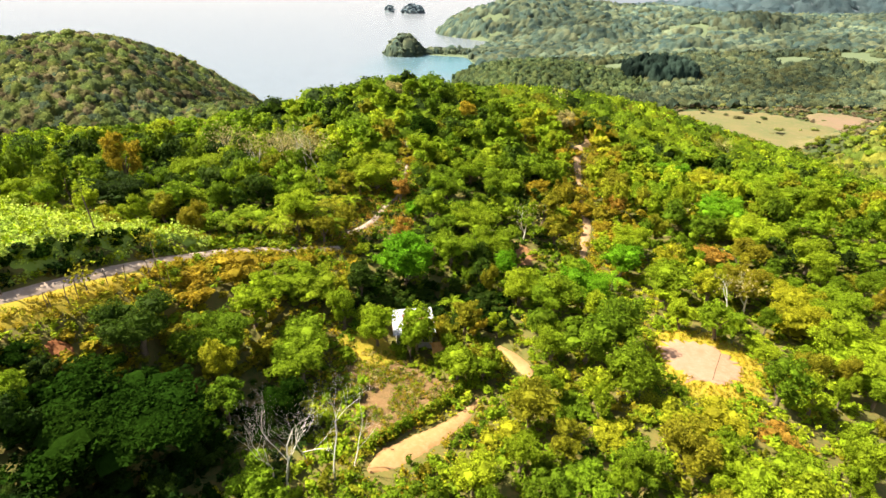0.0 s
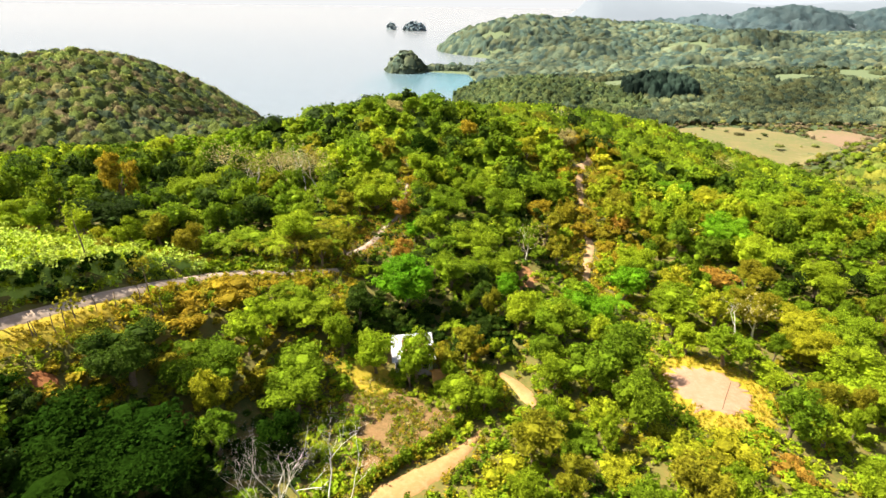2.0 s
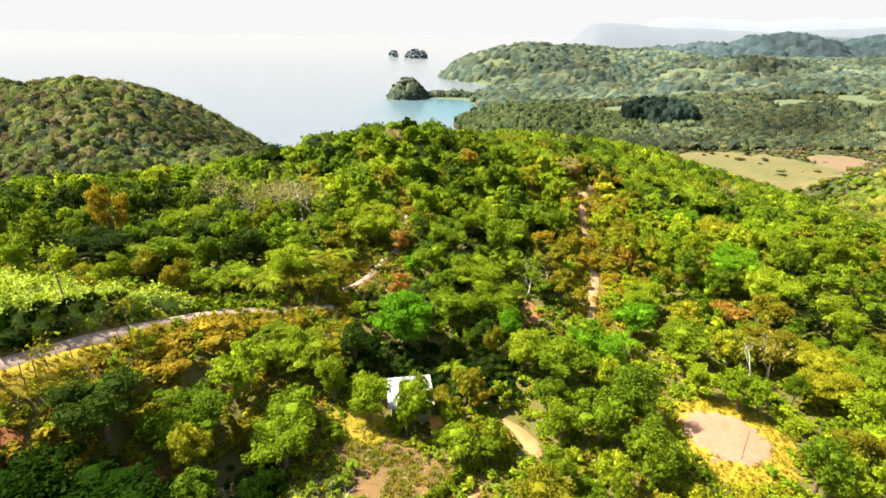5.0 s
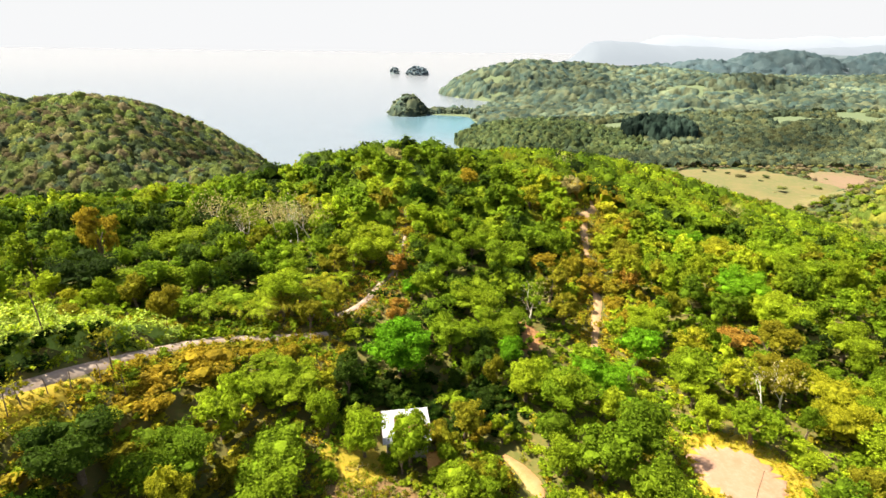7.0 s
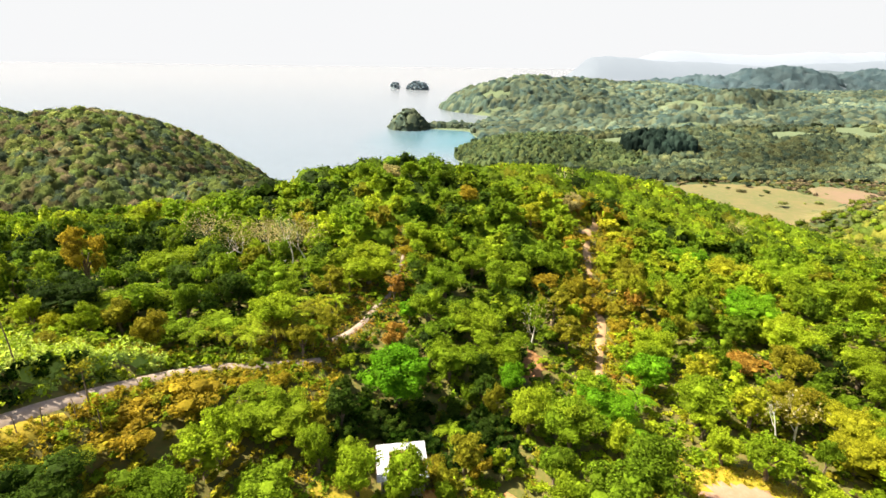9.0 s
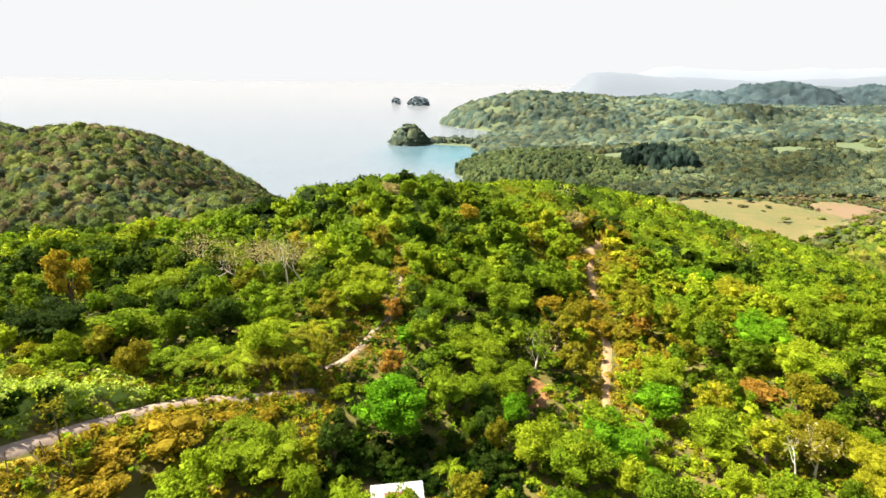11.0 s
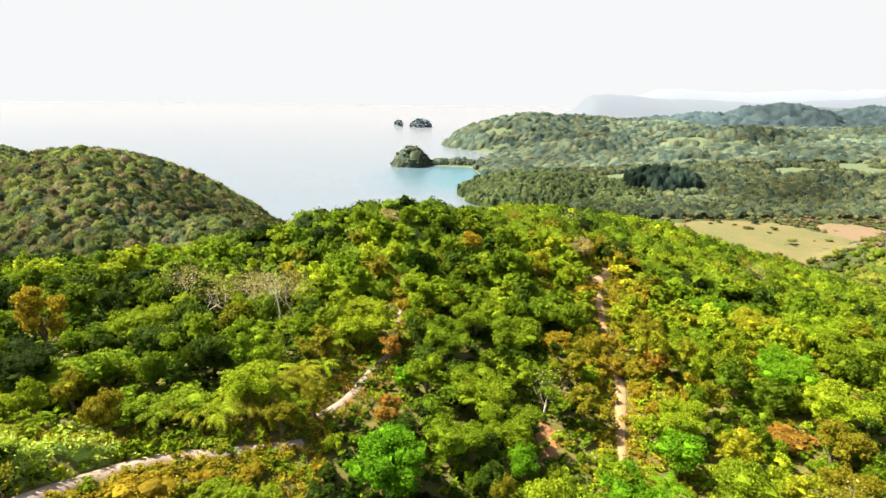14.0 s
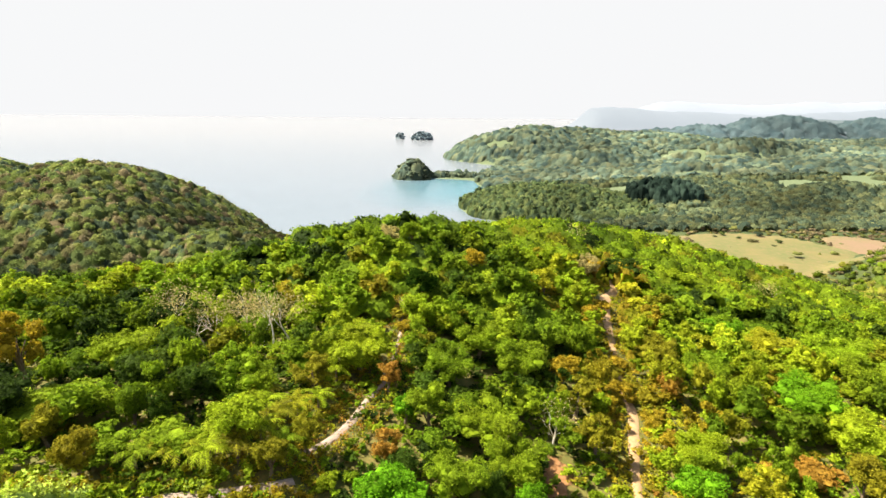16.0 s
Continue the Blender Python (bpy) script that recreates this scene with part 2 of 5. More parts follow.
def mesh_of(name, verts, tris, mat, colours=None, smooth_faces=False):
    """A triangle mesh from arrays; colours: one leaf colour a vertex."""
    me = bpy.data.meshes.new(name)
    verts, tris = np.asarray(verts, np.float32), np.asarray(tris, np.int32)
    me.vertices.add(len(verts))
    me.vertices.foreach_set("co", verts.ravel())
    me.loops.add(len(tris) * 3)
    me.loops.foreach_set("vertex_index", tris.ravel())
    me.polygons.add(len(tris))
    me.polygons.foreach_set("loop_start", np.arange(0, len(tris) * 3, 3, dtype=np.int32))
    me.polygons.foreach_set("use_smooth", np.full(len(tris), smooth_faces))
    if colours is not None:
        a = me.attributes.new("leaf_colour", "FLOAT_COLOR", "POINT")
        a.data.foreach_set("color", np.hstack([colours, np.ones((len(colours), 1))]).astype(np.float32).ravel())
    me.update(calc_edges=True)
    me.materials.append(mat)
    return me


def part(name, me, parent, label=""):
    ob = new(name, me)
    ob.parent = parent
    return tagged(ob, label)


# ---- ground and sea ----
def steps(fine_from, fine_to, step, low, high, grow=1.065):
    v, out = fine_to, [float(q) for q in np.arange(fine_from, fine_to + 0.1, step)]
    d = step
    while v < high:
        d *= grow
        v += min(d, 45)
        out.append(v)
    v, d = fine_from, step
    while v > low:
        d *= grow
        v -= min(d, 60)
        out.insert(0, v)
    return np.array(out)


def sheet(xs, ys, z):
    gx, gy = np.meshgrid(xs, ys)
    v = np.stack([gx.ravel(), gy.ravel(), z(gx.ravel(), gy.ravel())], 1)
    nx, ny = len(xs), len(ys)
    i = (np.arange(ny - 1)[:, None] * nx + np.arange(nx - 1)[None]).ravel()
    return v, np.concatenate([np.stack([i, i + 1, i + nx + 1], 1), np.stack([i, i + nx + 1, i + nx], 1)])


v, f = sheet(steps(-80, 80, 2.0, -2600, 3400), steps(16, 180, 2.0, -700, 3200), rise)
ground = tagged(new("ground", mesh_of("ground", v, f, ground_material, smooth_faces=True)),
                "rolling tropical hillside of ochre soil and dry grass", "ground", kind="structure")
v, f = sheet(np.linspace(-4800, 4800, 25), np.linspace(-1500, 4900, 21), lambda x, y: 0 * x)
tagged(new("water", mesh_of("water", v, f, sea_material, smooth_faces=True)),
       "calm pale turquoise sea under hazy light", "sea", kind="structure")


def ribbon(points, widths, lift, n=10):
    """A track draped on the ground: a smooth line through the points, with ragged borders."""
    pts = np.array(points, float)
    t = np.linspace(0, len(pts) - 1, len(pts) * n)
    k = np.clip(t.astype(int), 0, len(pts) - 2)
    u = (t - k)[:, None]
    p0, p1, p2, p3 = pts[np.maximum(k - 1, 0)], pts[k], pts[k + 1], pts[np.minimum(k + 2, len(pts) - 1)]
    c = 0.5 * (2 * p1 + (p2 - p0) * u + (2 * p0 - 5 * p1 + 4 * p2 - p3) * u ** 2 + (3 * p1 - p0 - 3 * p2 + p3) * u ** 3)
    side = np.gradient(c, axis=0)
    side = np.stack([side[:, 1], -side[:, 0]], 1) / np.maximum(np.hypot(side[:, 0], side[:, 1]), 1e-6)[:, None]
    w = np.interp(t, np.arange(len(pts)), widths) / 2
    rng = np.random.default_rng(5)
    cols = []
    for s in (-1.0, -0.6, 0.0, 0.6, 1.0):
        rag = 1 + (0.09 * rng.standard_normal(len(t)) if abs(s) == 1 else 0)
        q = c + side * (s * w * rag)[:, None]
        z = rise(q[:, 0], q[:, 1]) + lift - (0.3 if abs(s) == 1 else 0) + (0.05 if abs(s) == 0.6 else 0)
        cols.append(np.column_stack([q, z]))
    v = np.stack(cols, 1).reshape(-1, 3)
    i = (np.arange(len(t) - 1)[:, None] * 5 + np.arange(4)[None]).ravel()
    return v, np.concatenate([np.stack([i, i + 5, i + 6], 1), np.stack([i, i + 6, i + 1], 1)]), c, w


def patch(outline, lift, rings=9, rag=0.05, seed=1):
    """A piece of ground inside an outline, draped on the hillside, with an uneven border that sinks into it."""
    pts = np.array(outline, float)
    mid = pts.mean(0)
    ang = np.arctan2(*(pts - mid).T[::-1])
    r = np.hypot(*(pts - mid).T)
    o = np.argsort(ang)
    a = np.linspace(-math.pi, math.pi, 72, endpoint=False)
    rr = np.interp(a, np.concatenate([ang[o] - 2 * math.pi, ang[o], ang[o] + 2 * math.pi]), np.tile(r[o], 3))
    rng = np.random.default_rng(seed)
    rr = rr * (1 + rag * rng.standard_normal(72))
    v = [np.array([[mid[0], mid[1]]])]
    for k in range(1, rings + 1):
        s = (k / rings) ** 0.8
        v.append(mid + s * np.stack([np.cos(a) * rr, np.sin(a) * rr], 1))
    q = np.concatenate(v)
    z = rise(q[:, 0], q[:, 1]) + lift
    z[-72:] -= lift + 0.3
    tris = [[0, 1 + j, 1 + (j + 1) % 72] for j in range(72)]
    for k in range(rings - 1):
        b = 1 + k * 72
        for j in range(72):
            j2 = (j + 1) % 72
            tris += [[b + j, b + 72 + j, b + 72 + j2], [b + j, b + 72 + j2, b + j2]]
    return np.column_stack([q, z]), np.array(tris)


TRACKS = []  # centre lines and half-widths, kept free of trees
def track(name, points, widths, mat, label, lift=0.14):
    v, f, c, w = ribbon(points, widths, lift)
    TRACKS.append((c, w))
    return tagged(new(name, mesh_of(name, v, f, mat, smooth_faces=True)), label, "dirt road", kind="structure")


OPEN = []  # outlines kept free of trees
def clearing(name, outline, mat, label, lift=0.1, keep=True, seed=1, category="ground", rag=0.05):
    v, f = patch(outline, lift, rag=rag, seed=seed)
    if keep:
        OPEN.append(np.array(outline, float))
    return tagged(new(name, mesh_of(name, v, f, mat, smooth_faces=True)), label, category, kind="structure")


track("road", ((-58, 33), (-50, 40), (-43.7, 48), (-40.3, 53.4), (-38, 59), (-35.6, 66), (-32.9, 71), (-29.7, 74.1), (-23.5, 77.3), (-17.5, 81)),
      (2.2, 2.2, 2.0, 1.9, 1.8, 1.7, 1.8, 1.8, 1.6, 1.2), pale_sand, "pale sandy track along the hillside above a grassy bank")
track("road", ((-17.5, 86), (-15.4, 88.5), (-13.3, 92.9), (-11.6, 99), (-9.4, 105), (-8.6, 112.5), (-8.1, 120.5), (-8.5, 130)),
      (0.9, 1.3, 1.4, 1.2, 0.9, 0.8, 0.8, 0.6), pale_sand, "pale footpath climbing between trees")
track("road", ((-8.2, 38.8), (-6.2, 40.8), (-3, 43.2), (0.8, 46.6), (3.8, 50.8)),
      (0.5, 3.6, 3.3, 2.3, 0.5), lane_dirt, "tan dirt lane beside the garden hedge")
track("road", ((10.9, 55.4), (10.4, 57.2), (9.2, 60.2), (7.4, 62.6)),
      (0.6, 2.6, 2.0, 0.8), lane_dirt, "patch of tan dirt lane between bushes")
track("road", ((25, 84), (27, 92.4), (29.9, 101.3), (32, 108.3), (32.2, 114), (34.6, 126), (37.2, 140), (40.5, 153.8), (46.4, 165), (47.4, 181)),
      (1.0, 1.7, 2.3, 2.0, 1.2, 1.4, 2.4, 3.4, 2.4, 1.2), tan_dirt, "narrow tan dirt track running over the hill")
v, f, c, w = ribbon(((-53.6, 34), (-47.5, 40.5), (-41.6, 47.5), (-38.6, 53.0), (-36.6, 57.5)), (3.0, 3.4, 3.4, 2.8, 1.0), 0.2)
TRACKS.append((c, w))
tagged(new("ground_turf", mesh_of("ground_turf", v, f, dry_turf, smooth_faces=True)), "strip of golden dry grass below the sandy track", "grass", kind="structure")
clearing("ground_turf", ((31.6, 67.7), (39.5, 68.9), (44.4, 65.1), (45.4, 61.1), (40.9, 53.8), (33.5, 50.8), (29.0, 53.1), (29.5, 60)), dry_turf,
         "ring of dry yellow grass round a bare clearing", 0.12, seed=2, category="grass")
clearing("ground_clearing", ((31.4, 64.6), (37.2, 65.4), (40.6, 63.4), (41.6, 60.0), (38.8, 56.6), (34.4, 55.0), (30.4, 57.6)), pink_dirt,
         "bare pinkish dirt clearing", 0.26, seed=3, rag=0.1)
clearing("ground_garden", ((-13.2, 58.6), (-7.5, 58.9), (-2.3, 55.3), (2.2, 53.6), (-1.2, 48.6), (-7.0, 43.2), (-10.5, 44), (-9.9, 49.9), (-12.7, 53.2)), garden_soil,
         "terraced vegetable garden of brown soil", 0.14, seed=4)
clearing("ground_yard", ((-14.5, 60.2), (-7.2, 60.6), (-6.2, 58.2), (-12.6, 56.2)), dry_turf, "strip of dry yellow grass by the garden", 0.3, seed=5, category="grass")
clearing("ground_field", ((-66, 60), (-64, 70), (-50, 65.5), (-44.9, 66.8), (-40.6, 68.2), (-37, 71.2), (-33.4, 74.6), (-37.1, 66.3), (-39.5, 60.3), (-41.1, 56.3), (-41.5, 54.3), (-43.3, 51.3), (-44.9, 49.3), (-54, 48)), vine_turf,
         "bright green field grown over with creepers", 0.2, seed=6, category="field")
clearing("ground_meadow", ((246, 574), (300, 580), (353, 568), (378, 540), (396, 508), (376, 470), (338, 432), (292, 430), (258, 478)), meadow_turf,
         "broad dry meadow of pale yellow grass", 1.2, seed=7, category="meadow")
clearing("ground_bank", ((398, 506), (384, 540), (402, 566), (440, 560), (456, 520), (430, 496)), pink_slope, "dry pinkish-brown slope above the meadow", 1.0, seed=19)
clearing("ground_bank", ((388, 478), (392, 496), (420, 500), (440, 486), (420, 472)), red_soil, "bare red-brown slope above the meadow", 1.4, seed=18)
OPEN.append(np.array(((-10.5, 60.5), (-0.8, 60.5), (-0.8, 68.5), (-11.0, 69.5)), float))   # house plot
clearing("ground_bank", ((14.2, 84), (16.2, 88), (16.6, 93), (15, 95), (13.8, 89)), orange_soil, "patch of bare orange soil among trees", 0.15, seed=8)
clearing("ground_bank", ((-30.7, 45.5), (-29.1, 47.6), (-27.0, 46.6), (-28.6, 44.6)), red_soil, "bare red earth bank in the shade", 0.15, seed=9)
clearing("ground_bank", ((-39.2, 43.9), (-38.2, 45.1), (-37.0, 44.5), (-37.9, 43.3)), red_soil, "bare red earth bank in the shade", 0.15, seed=10)


def inside(poly, x, y):
    hit = np.zeros(len(x), bool)
    j = len(poly) - 1
    for i in range(len(poly)):
        (xi, yi), (xj, yj) = poly[i], poly[j]
        cross = ((yi > y) != (yj > y)) & (x < (xj - xi) * (y - yi) / ((yj - yi) or 1e-9) + xi)
        hit ^= cross
        j = i
    return hit


def is_open(x, y, margin=1.0):
    """True where no tree may stand: on tracks and clearings."""
    out = np.zeros(len(x), bool)
    for c, w in TRACKS:
        d = np.full(len(x), 1e9)
        for (cx, cy), ww in zip(c[::3], w[::3]):
            d = np.minimum(d, np.hypot(x - cx, y - cy) - ww)
        out |= d < margin
    for poly in OPEN:
        out |= inside(poly, x, y)
    return out


def verge(x, y, deep=5.0):
    """True on the mown or trodden strip on the downhill side of tracks and clearings, where only low plants grow."""
    out = np.zeros(len(x), bool)
    for c, w in TRACKS:
        for (cx, cy), ww in zip(c[::3], w[::3]):
            k = cx / max(cy + 10.0, 1)
            d = cy - y
            out |= (d > 0) & (d < deep) & (np.abs(x - (cx - k * d)) < ww + 1.2)
    return out


def open_slope(x, y, deep=13.0):
    """True on the slope below the sandy hill track, kept low."""
    out = np.zeros(len(x), bool)
    c, w = TRACKS[1]
    for (cx, cy), ww in zip(c[::3], w[::3]):
        d = cy - y
        out |= (d > -1) & (d < deep) & (np.abs(x - (cx + 0.14 * d)) < ww + 1.0)
    return out


def sunward(x, y, deep=6.0):
    """True on the strip towards the sun from tracks and clearings, where nothing tall throws its shade on them."""
    sx, sy = math.sin(SUN_AZ), math.cos(SUN_AZ)
    out = np.zeros(len(x), bool)
    for c, w in TRACKS:
        for (cx, cy), ww in zip(c[::3], w[::3]):
            u, v = (x - cx) * sx + (y - cy) * sy, (x - cx) * sy - (y - cy) * sx
            out |= (u > 0) & (u < deep) & (np.abs(v) < ww + 0.8)
    for poly in OPEN[:5]:
        for d in np.arange(0.5, deep, 0.8):
            out |= inside(poly, x - sx * d, y - sy * d)
    return out


def forecourt(x, y, deep=6.5):
    """True on the low ground downhill of the clearings."""
    out = np.zeros(len(x), bool)
    for poly in OPEN[:4]:
        for d in np.arange(0.5, deep, 0.8):
            k = x / np.maximum(y + 10.0, 1)
            out |= inside(poly, x + k * d, y + d)
    return out


# ---- plants ----
def ico(level):
    bm = bmesh.new()
    bmesh.ops.create_icosphere(bm, subdivisions=level, radius=1)
    bm.verts.ensure_lookup_table()
    v = np.array([q.co[:] for q in bm.verts])
    f = np.array([[q.index for q in face.verts] for face in bm.faces])
    bm.free()
    return v, f


ICO0 = ico(1)   # 20 faces


def leaf_cards(rng, at, out, size, spread=0.9):
    """Folded blades, four corners each, at the points 'at', turned about the directions 'out'."""
    n = len(at)
    nrm = out + spread * rng.standard_normal((n, 3))
    nrm /= np.linalg.norm(nrm, axis=1)[:, None]
    a = np.cross(nrm, rng.standard_normal((n, 3)))
    a /= np.linalg.norm(a, axis=1)[:, None]
    b = np.cross(nrm, a)
    s = (size * rng.uniform(0.65, 1.35, n))[:, None]
    v = np.stack([at - a * s * 0.6, at + b * s * 0.38 + nrm * s * 0.12, at + a * s * 0.65 - nrm * s * 0.12, at - b * s * 0.38 + nrm * s * 0.12], 1)
    i = np.arange(n)[:, None] * 4
    return v.reshape(-1, 3), np.concatenate([i + [0, 1, 2], i + [0, 2, 3]])


def leaf_blades(rng, at, out, size, spread=0.9):
    """Small pointed leaves, three corners each, at the points 'at', turned about the directions 'out'."""
    n = len(at)
    nrm = out + spread * rng.standard_normal((n, 3))
    nrm /= np.linalg.norm(nrm, axis=1)[:, None]
    a = np.cross(nrm, rng.standard_normal((n, 3)))
    a /= np.linalg.norm(a, axis=1)[:, None]
    b = np.cross(nrm, a)
    s = (size * rng.uniform(0.6, 1.4, n))[:, None]
    v = np.stack([at - a * s * 0.42 - b * s * 0.35, at + a * s * 0.42 - b * s * 0.35, at + b * s * 0.8], 1)
    return v.reshape(-1, 3), np.arange(n * 3).reshape(-1, 3)


def boughs_for(shape, rng, count):
    """Centres and radii of the boughs of a crown about 4 m in half-width and 9 m high."""
    mid, wide, high, low_r, high_r = {"round": (4.9, 2.5, 2.6, 1.05, 1.75), "spread": (5.9, 2.9, 1.7, 0.9, 1.5), "dome": (4.3, 2.75, 3.0, 0.75, 1.3),
                                      "tall": (4.8, 2.0, 3.2, 1.0, 1.7), "loose": (4.9, 2.5, 3.0, 0.65, 1.15), "shrub": (2.0, 2.7, 1.9, 0.9, 1.5)}[shape]
    c, r = [], []
    for k in range(count):
        d = rng.standard_normal(3)
        d /= np.linalg.norm(d)
        d[2] = d[2] * 0.8 + 0.22
        u = rng.uniform(0.72, 1.0) if rng.random() < 0.8 else rng.uniform(0.1, 0.6)
        c.append((d[0] * wide * u, d[1] * wide * u, mid + d[2] * high * u))
        r.append(rng.uniform(low_r, high_r))
    return np.array(c), np.array(r)


def crown_arrays(shape, seed, boughs, leaves, size, core=None, core_scale=0.66, spread=0.75, sprays=6):
    """Boughs that carry sprays of leaves: a rough dark core for each bough and many blades on the outer sides of its sprays."""
    rng = np.random.default_rng(seed)
    c, r = boughs_for(shape, rng, boughs)
    verts, tris, base = [], [], 0
    core = core or ICO0
    for q, rad in zip(c, r):
        w = core[0] * (1 + 0.2 * rng.standard_normal(len(core[0])))[:, None]
        verts.append(q + w * rad * core_scale * np.array([1, 1, 0.8]))
        upper = core[1][core[0][core[1]].mean(1)[:, 2] > -0.5]
        tris.append(upper + base)
        base += len(w)
    # sprays: smaller leaf masses set round each bough
    j = np.repeat(np.arange(boughs), sprays)
    d = rng.standard_normal((len(j), 3))
    d[:, 2] = d[:, 2] * 0.8 + 0.3
    d /= np.linalg.norm(d, axis=1)[:, None]
    sc = c[j] + d * (r[j] * rng.uniform(0.5, 0.85, len(j)))[:, None]
    sr = r[j] * rng.uniform(0.3, 0.62, len(j))
    k = rng.choice(len(j), leaves * 3, p=sr ** 2 / np.sum(sr ** 2))
    d = rng.standard_normal((leaves * 3, 3))
    d[:, 2] = d[:, 2] * 0.8 + 0.3
    d /= np.linalg.norm(d, axis=1)[:, None]
    at = sc[k] + d * (sr[k] * rng.uniform(0.7, 1.15, leaves * 3))[:, None]
    keep = np.min(np.linalg.norm(at[:, None] - c[None], axis=2) / r[None], axis=1) > core_scale
    out = d + 0.8 * (at - c[j[k]]) / r[j[k]][:, None]
    out /= np.linalg.norm(out, axis=1)[:, None]
    lv, lf = leaf_blades(rng, at[keep][:leaves], out[keep][:leaves], size, spread)
    verts.append(lv)
    tris.append(lf + base)
    return np.concatenate(verts), np.concatenate(tris)


def tube(points, radii, sides=6):
    p = np.array(points, float)
    d = np.gradient(p, axis=0)
    d /= np.linalg.norm(d, axis=1)[:, None]
    ref = np.where(np.abs(d[:, 2:3]) > 0.9, [[1.0, 0, 0]], [[0, 0, 1.0]])
    a = np.cross(d, ref)
    a /= np.linalg.norm(a, axis=1)[:, None]
    b = np.cross(d, a)
    ang = np.linspace(0, 2 * math.pi, sides, endpoint=False)
    v = p[:, None] + np.array(radii)[:, None, None] * (np.cos(ang)[None, :, None] * a[:, None] + np.sin(ang)[None, :, None] * b[:, None])
    tris = []
    for k in range(len(p) - 1):
        for j in range(sides):
            j2 = (j + 1) % sides
            q = k * sides
            tris += [[q + j, q + j2, q + sides + j2], [q + j, q + sides + j2, q + sides + j]]
    return v.reshape(-1, 3), np.array(tris)


def join(pieces):
    verts, tris, base = [], [], 0
    for v, f in pieces:
        verts.append(v)
        tris.append(f + base)
        base += len(v)
    return np.concatenate(verts), np.concatenate(tris)


def trunk_arrays(shape, seed):
    rng = np.random.default_rng(seed + 900)
    top = {"round": 3.9, "spread": 4.3, "tall": 4.6, "loose": 4.6, "shrub": 1.2}[shape]
    fork = top * 0.45
    lean = rng.uniform(-0.3, 0.3, 2)
    base_r = 0.3 if shape != "shrub" else 0.14
    pieces = [tube([(0, 0, -0.5), (lean[0] * 0.3, lean[1] * 0.3, fork * 0.5), (lean[0], lean[1], fork), (lean[0], lean[1], top)],
                   [base_r * 1.3, base_r, base_r * 0.8, base_r * 0.35])]
    for k in range(5):
        a = k * 1.257 + rng.uniform(-0.4, 0.4)
        reach = rng.uniform(0.9, 1.7)
        pieces.append(tube([(lean[0], lean[1], fork * rng.uniform(0.8, 1.05)),
                            (lean[0] + reach * 0.5 * math.cos(a), lean[1] + reach * 0.5 * math.sin(a), fork + (top - fork) * 0.6),
                            (reach * math.cos(a), reach * math.sin(a), top + rng.uniform(-0.2, 0.4))], [base_r * 0.5, base_r * 0.35, base_r * 0.15], 5))
    return join(pieces)


SHAPES = ("round", "spread", "tall", "loose", "shrub")
LEAVES = {"round": (15, 3300, 0.26), "spread": (17, 3200, 0.25), "tall": (15, 3200, 0.26), "loose": (18, 2600, 0.25), "shrub": (12, 1900, 0.28)}
crown_mesh, trunk_mesh = {}, {}
for shape in SHAPES:
    for k in range(3):
        boughs, leaves, size = LEAVES[shape]
        v, f = crown_arrays(shape, 10 * k + 3 + len(shape), boughs, leaves, size)
        crown_mesh[shape, k] = mesh_of("crown", v, f, leaf_material["green"])
        v, f = trunk_arrays(shape, k)
        trunk_mesh[shape, k] = mesh_of("trunk", v, f, bark_brown, smooth_faces=True)

for k in range(2):   # old wide trees carry more and finer foliage
    v, f = crown_arrays("dome", 500 + k, 34, 8000, 0.165)
    crown_mesh["wide", k] = mesh_of("crown", v, f, leaf_material["green"])
v, f = crown_arrays("dome", 700, 44, 13000, 0.17, sprays=8)   # the dense round tree behind the house
round_crown = mesh_of("crown", v, f, leaf_material["mango"])
WORDS = {"deep": "shade-darkened green", "dark": "deep green", "moss": "dark mossy green", "green": "mid-green", "emerald": "glossy emerald", "lime": "bright lime-green", "yellow": "yellow-green",
         "olive": "dull olive", "rust": "rust-orange drying", "golden": "dry golden-yellow", "straw": "pale straw-coloured", "pale": "pale lime-green", "mango": "glossy vivid green"}
FORM = {"round": "broadleaf tree with a dense rounded crown", "spread": "tree with a flat spreading crown", "tall": "tall uneven forest tree",
        "loose": "sparse tree with loose open foliage", "shrub": "low dense bush"}
STANDING = []  # x, y and reach of each plant that stands
PALM_SPOTS = ((-29.7, 79.4, 1.1, "yellow"), (-26.6, 79.6, 1.2, "lime"), (-21.5, 88.5, 1.3, "olive"), (-17.8, 95, 1.1, "lime"), (-31.8, 80.6, 1.1, "olive"),
              (-24.2, 82.2, 1.3, "olive"), (-19.2, 83.5, 1.2, "green"), (-22.5, 85.2, 1.3, "lime"), (-26.0, 86.0, 1.3, "green"), (24.0, 70.5, 1.3, "emerald"),
              (22.0, 73.5, 1.3, "emerald"), (1.0, 70.6, 0.9, "lime"), (-33.5, 78.0, 1.0, "green"), (-19.0, 99.5, 1.2, "olive"), (28.5, 79.0, 1.2, "emerald"),
              (-27.5, 82.5, 1.2, "lime"), (-23.5, 91.0, 1.3, "lime"), (-20.0, 92.2, 1.2, "yellow"), (-25.0, 94.5, 1.2, "olive"), (-16.8, 103, 1.1, "lime"))
STANDING += [(a, b, 2.2) for a, b, c, d in PALM_SPOTS]
BARE_SPOTS = ((-48.0, 118, 11), (-41.5, 113, 11), (-39.5, 116, 10), (-32.0, 114.5, 11), (-29.8, 114, 12), (-27.5, 115.5, 10), (-36.0, 119, 9))
STANDING += [(a, b, 2.6) for a, b, c in BARE_SPOTS]


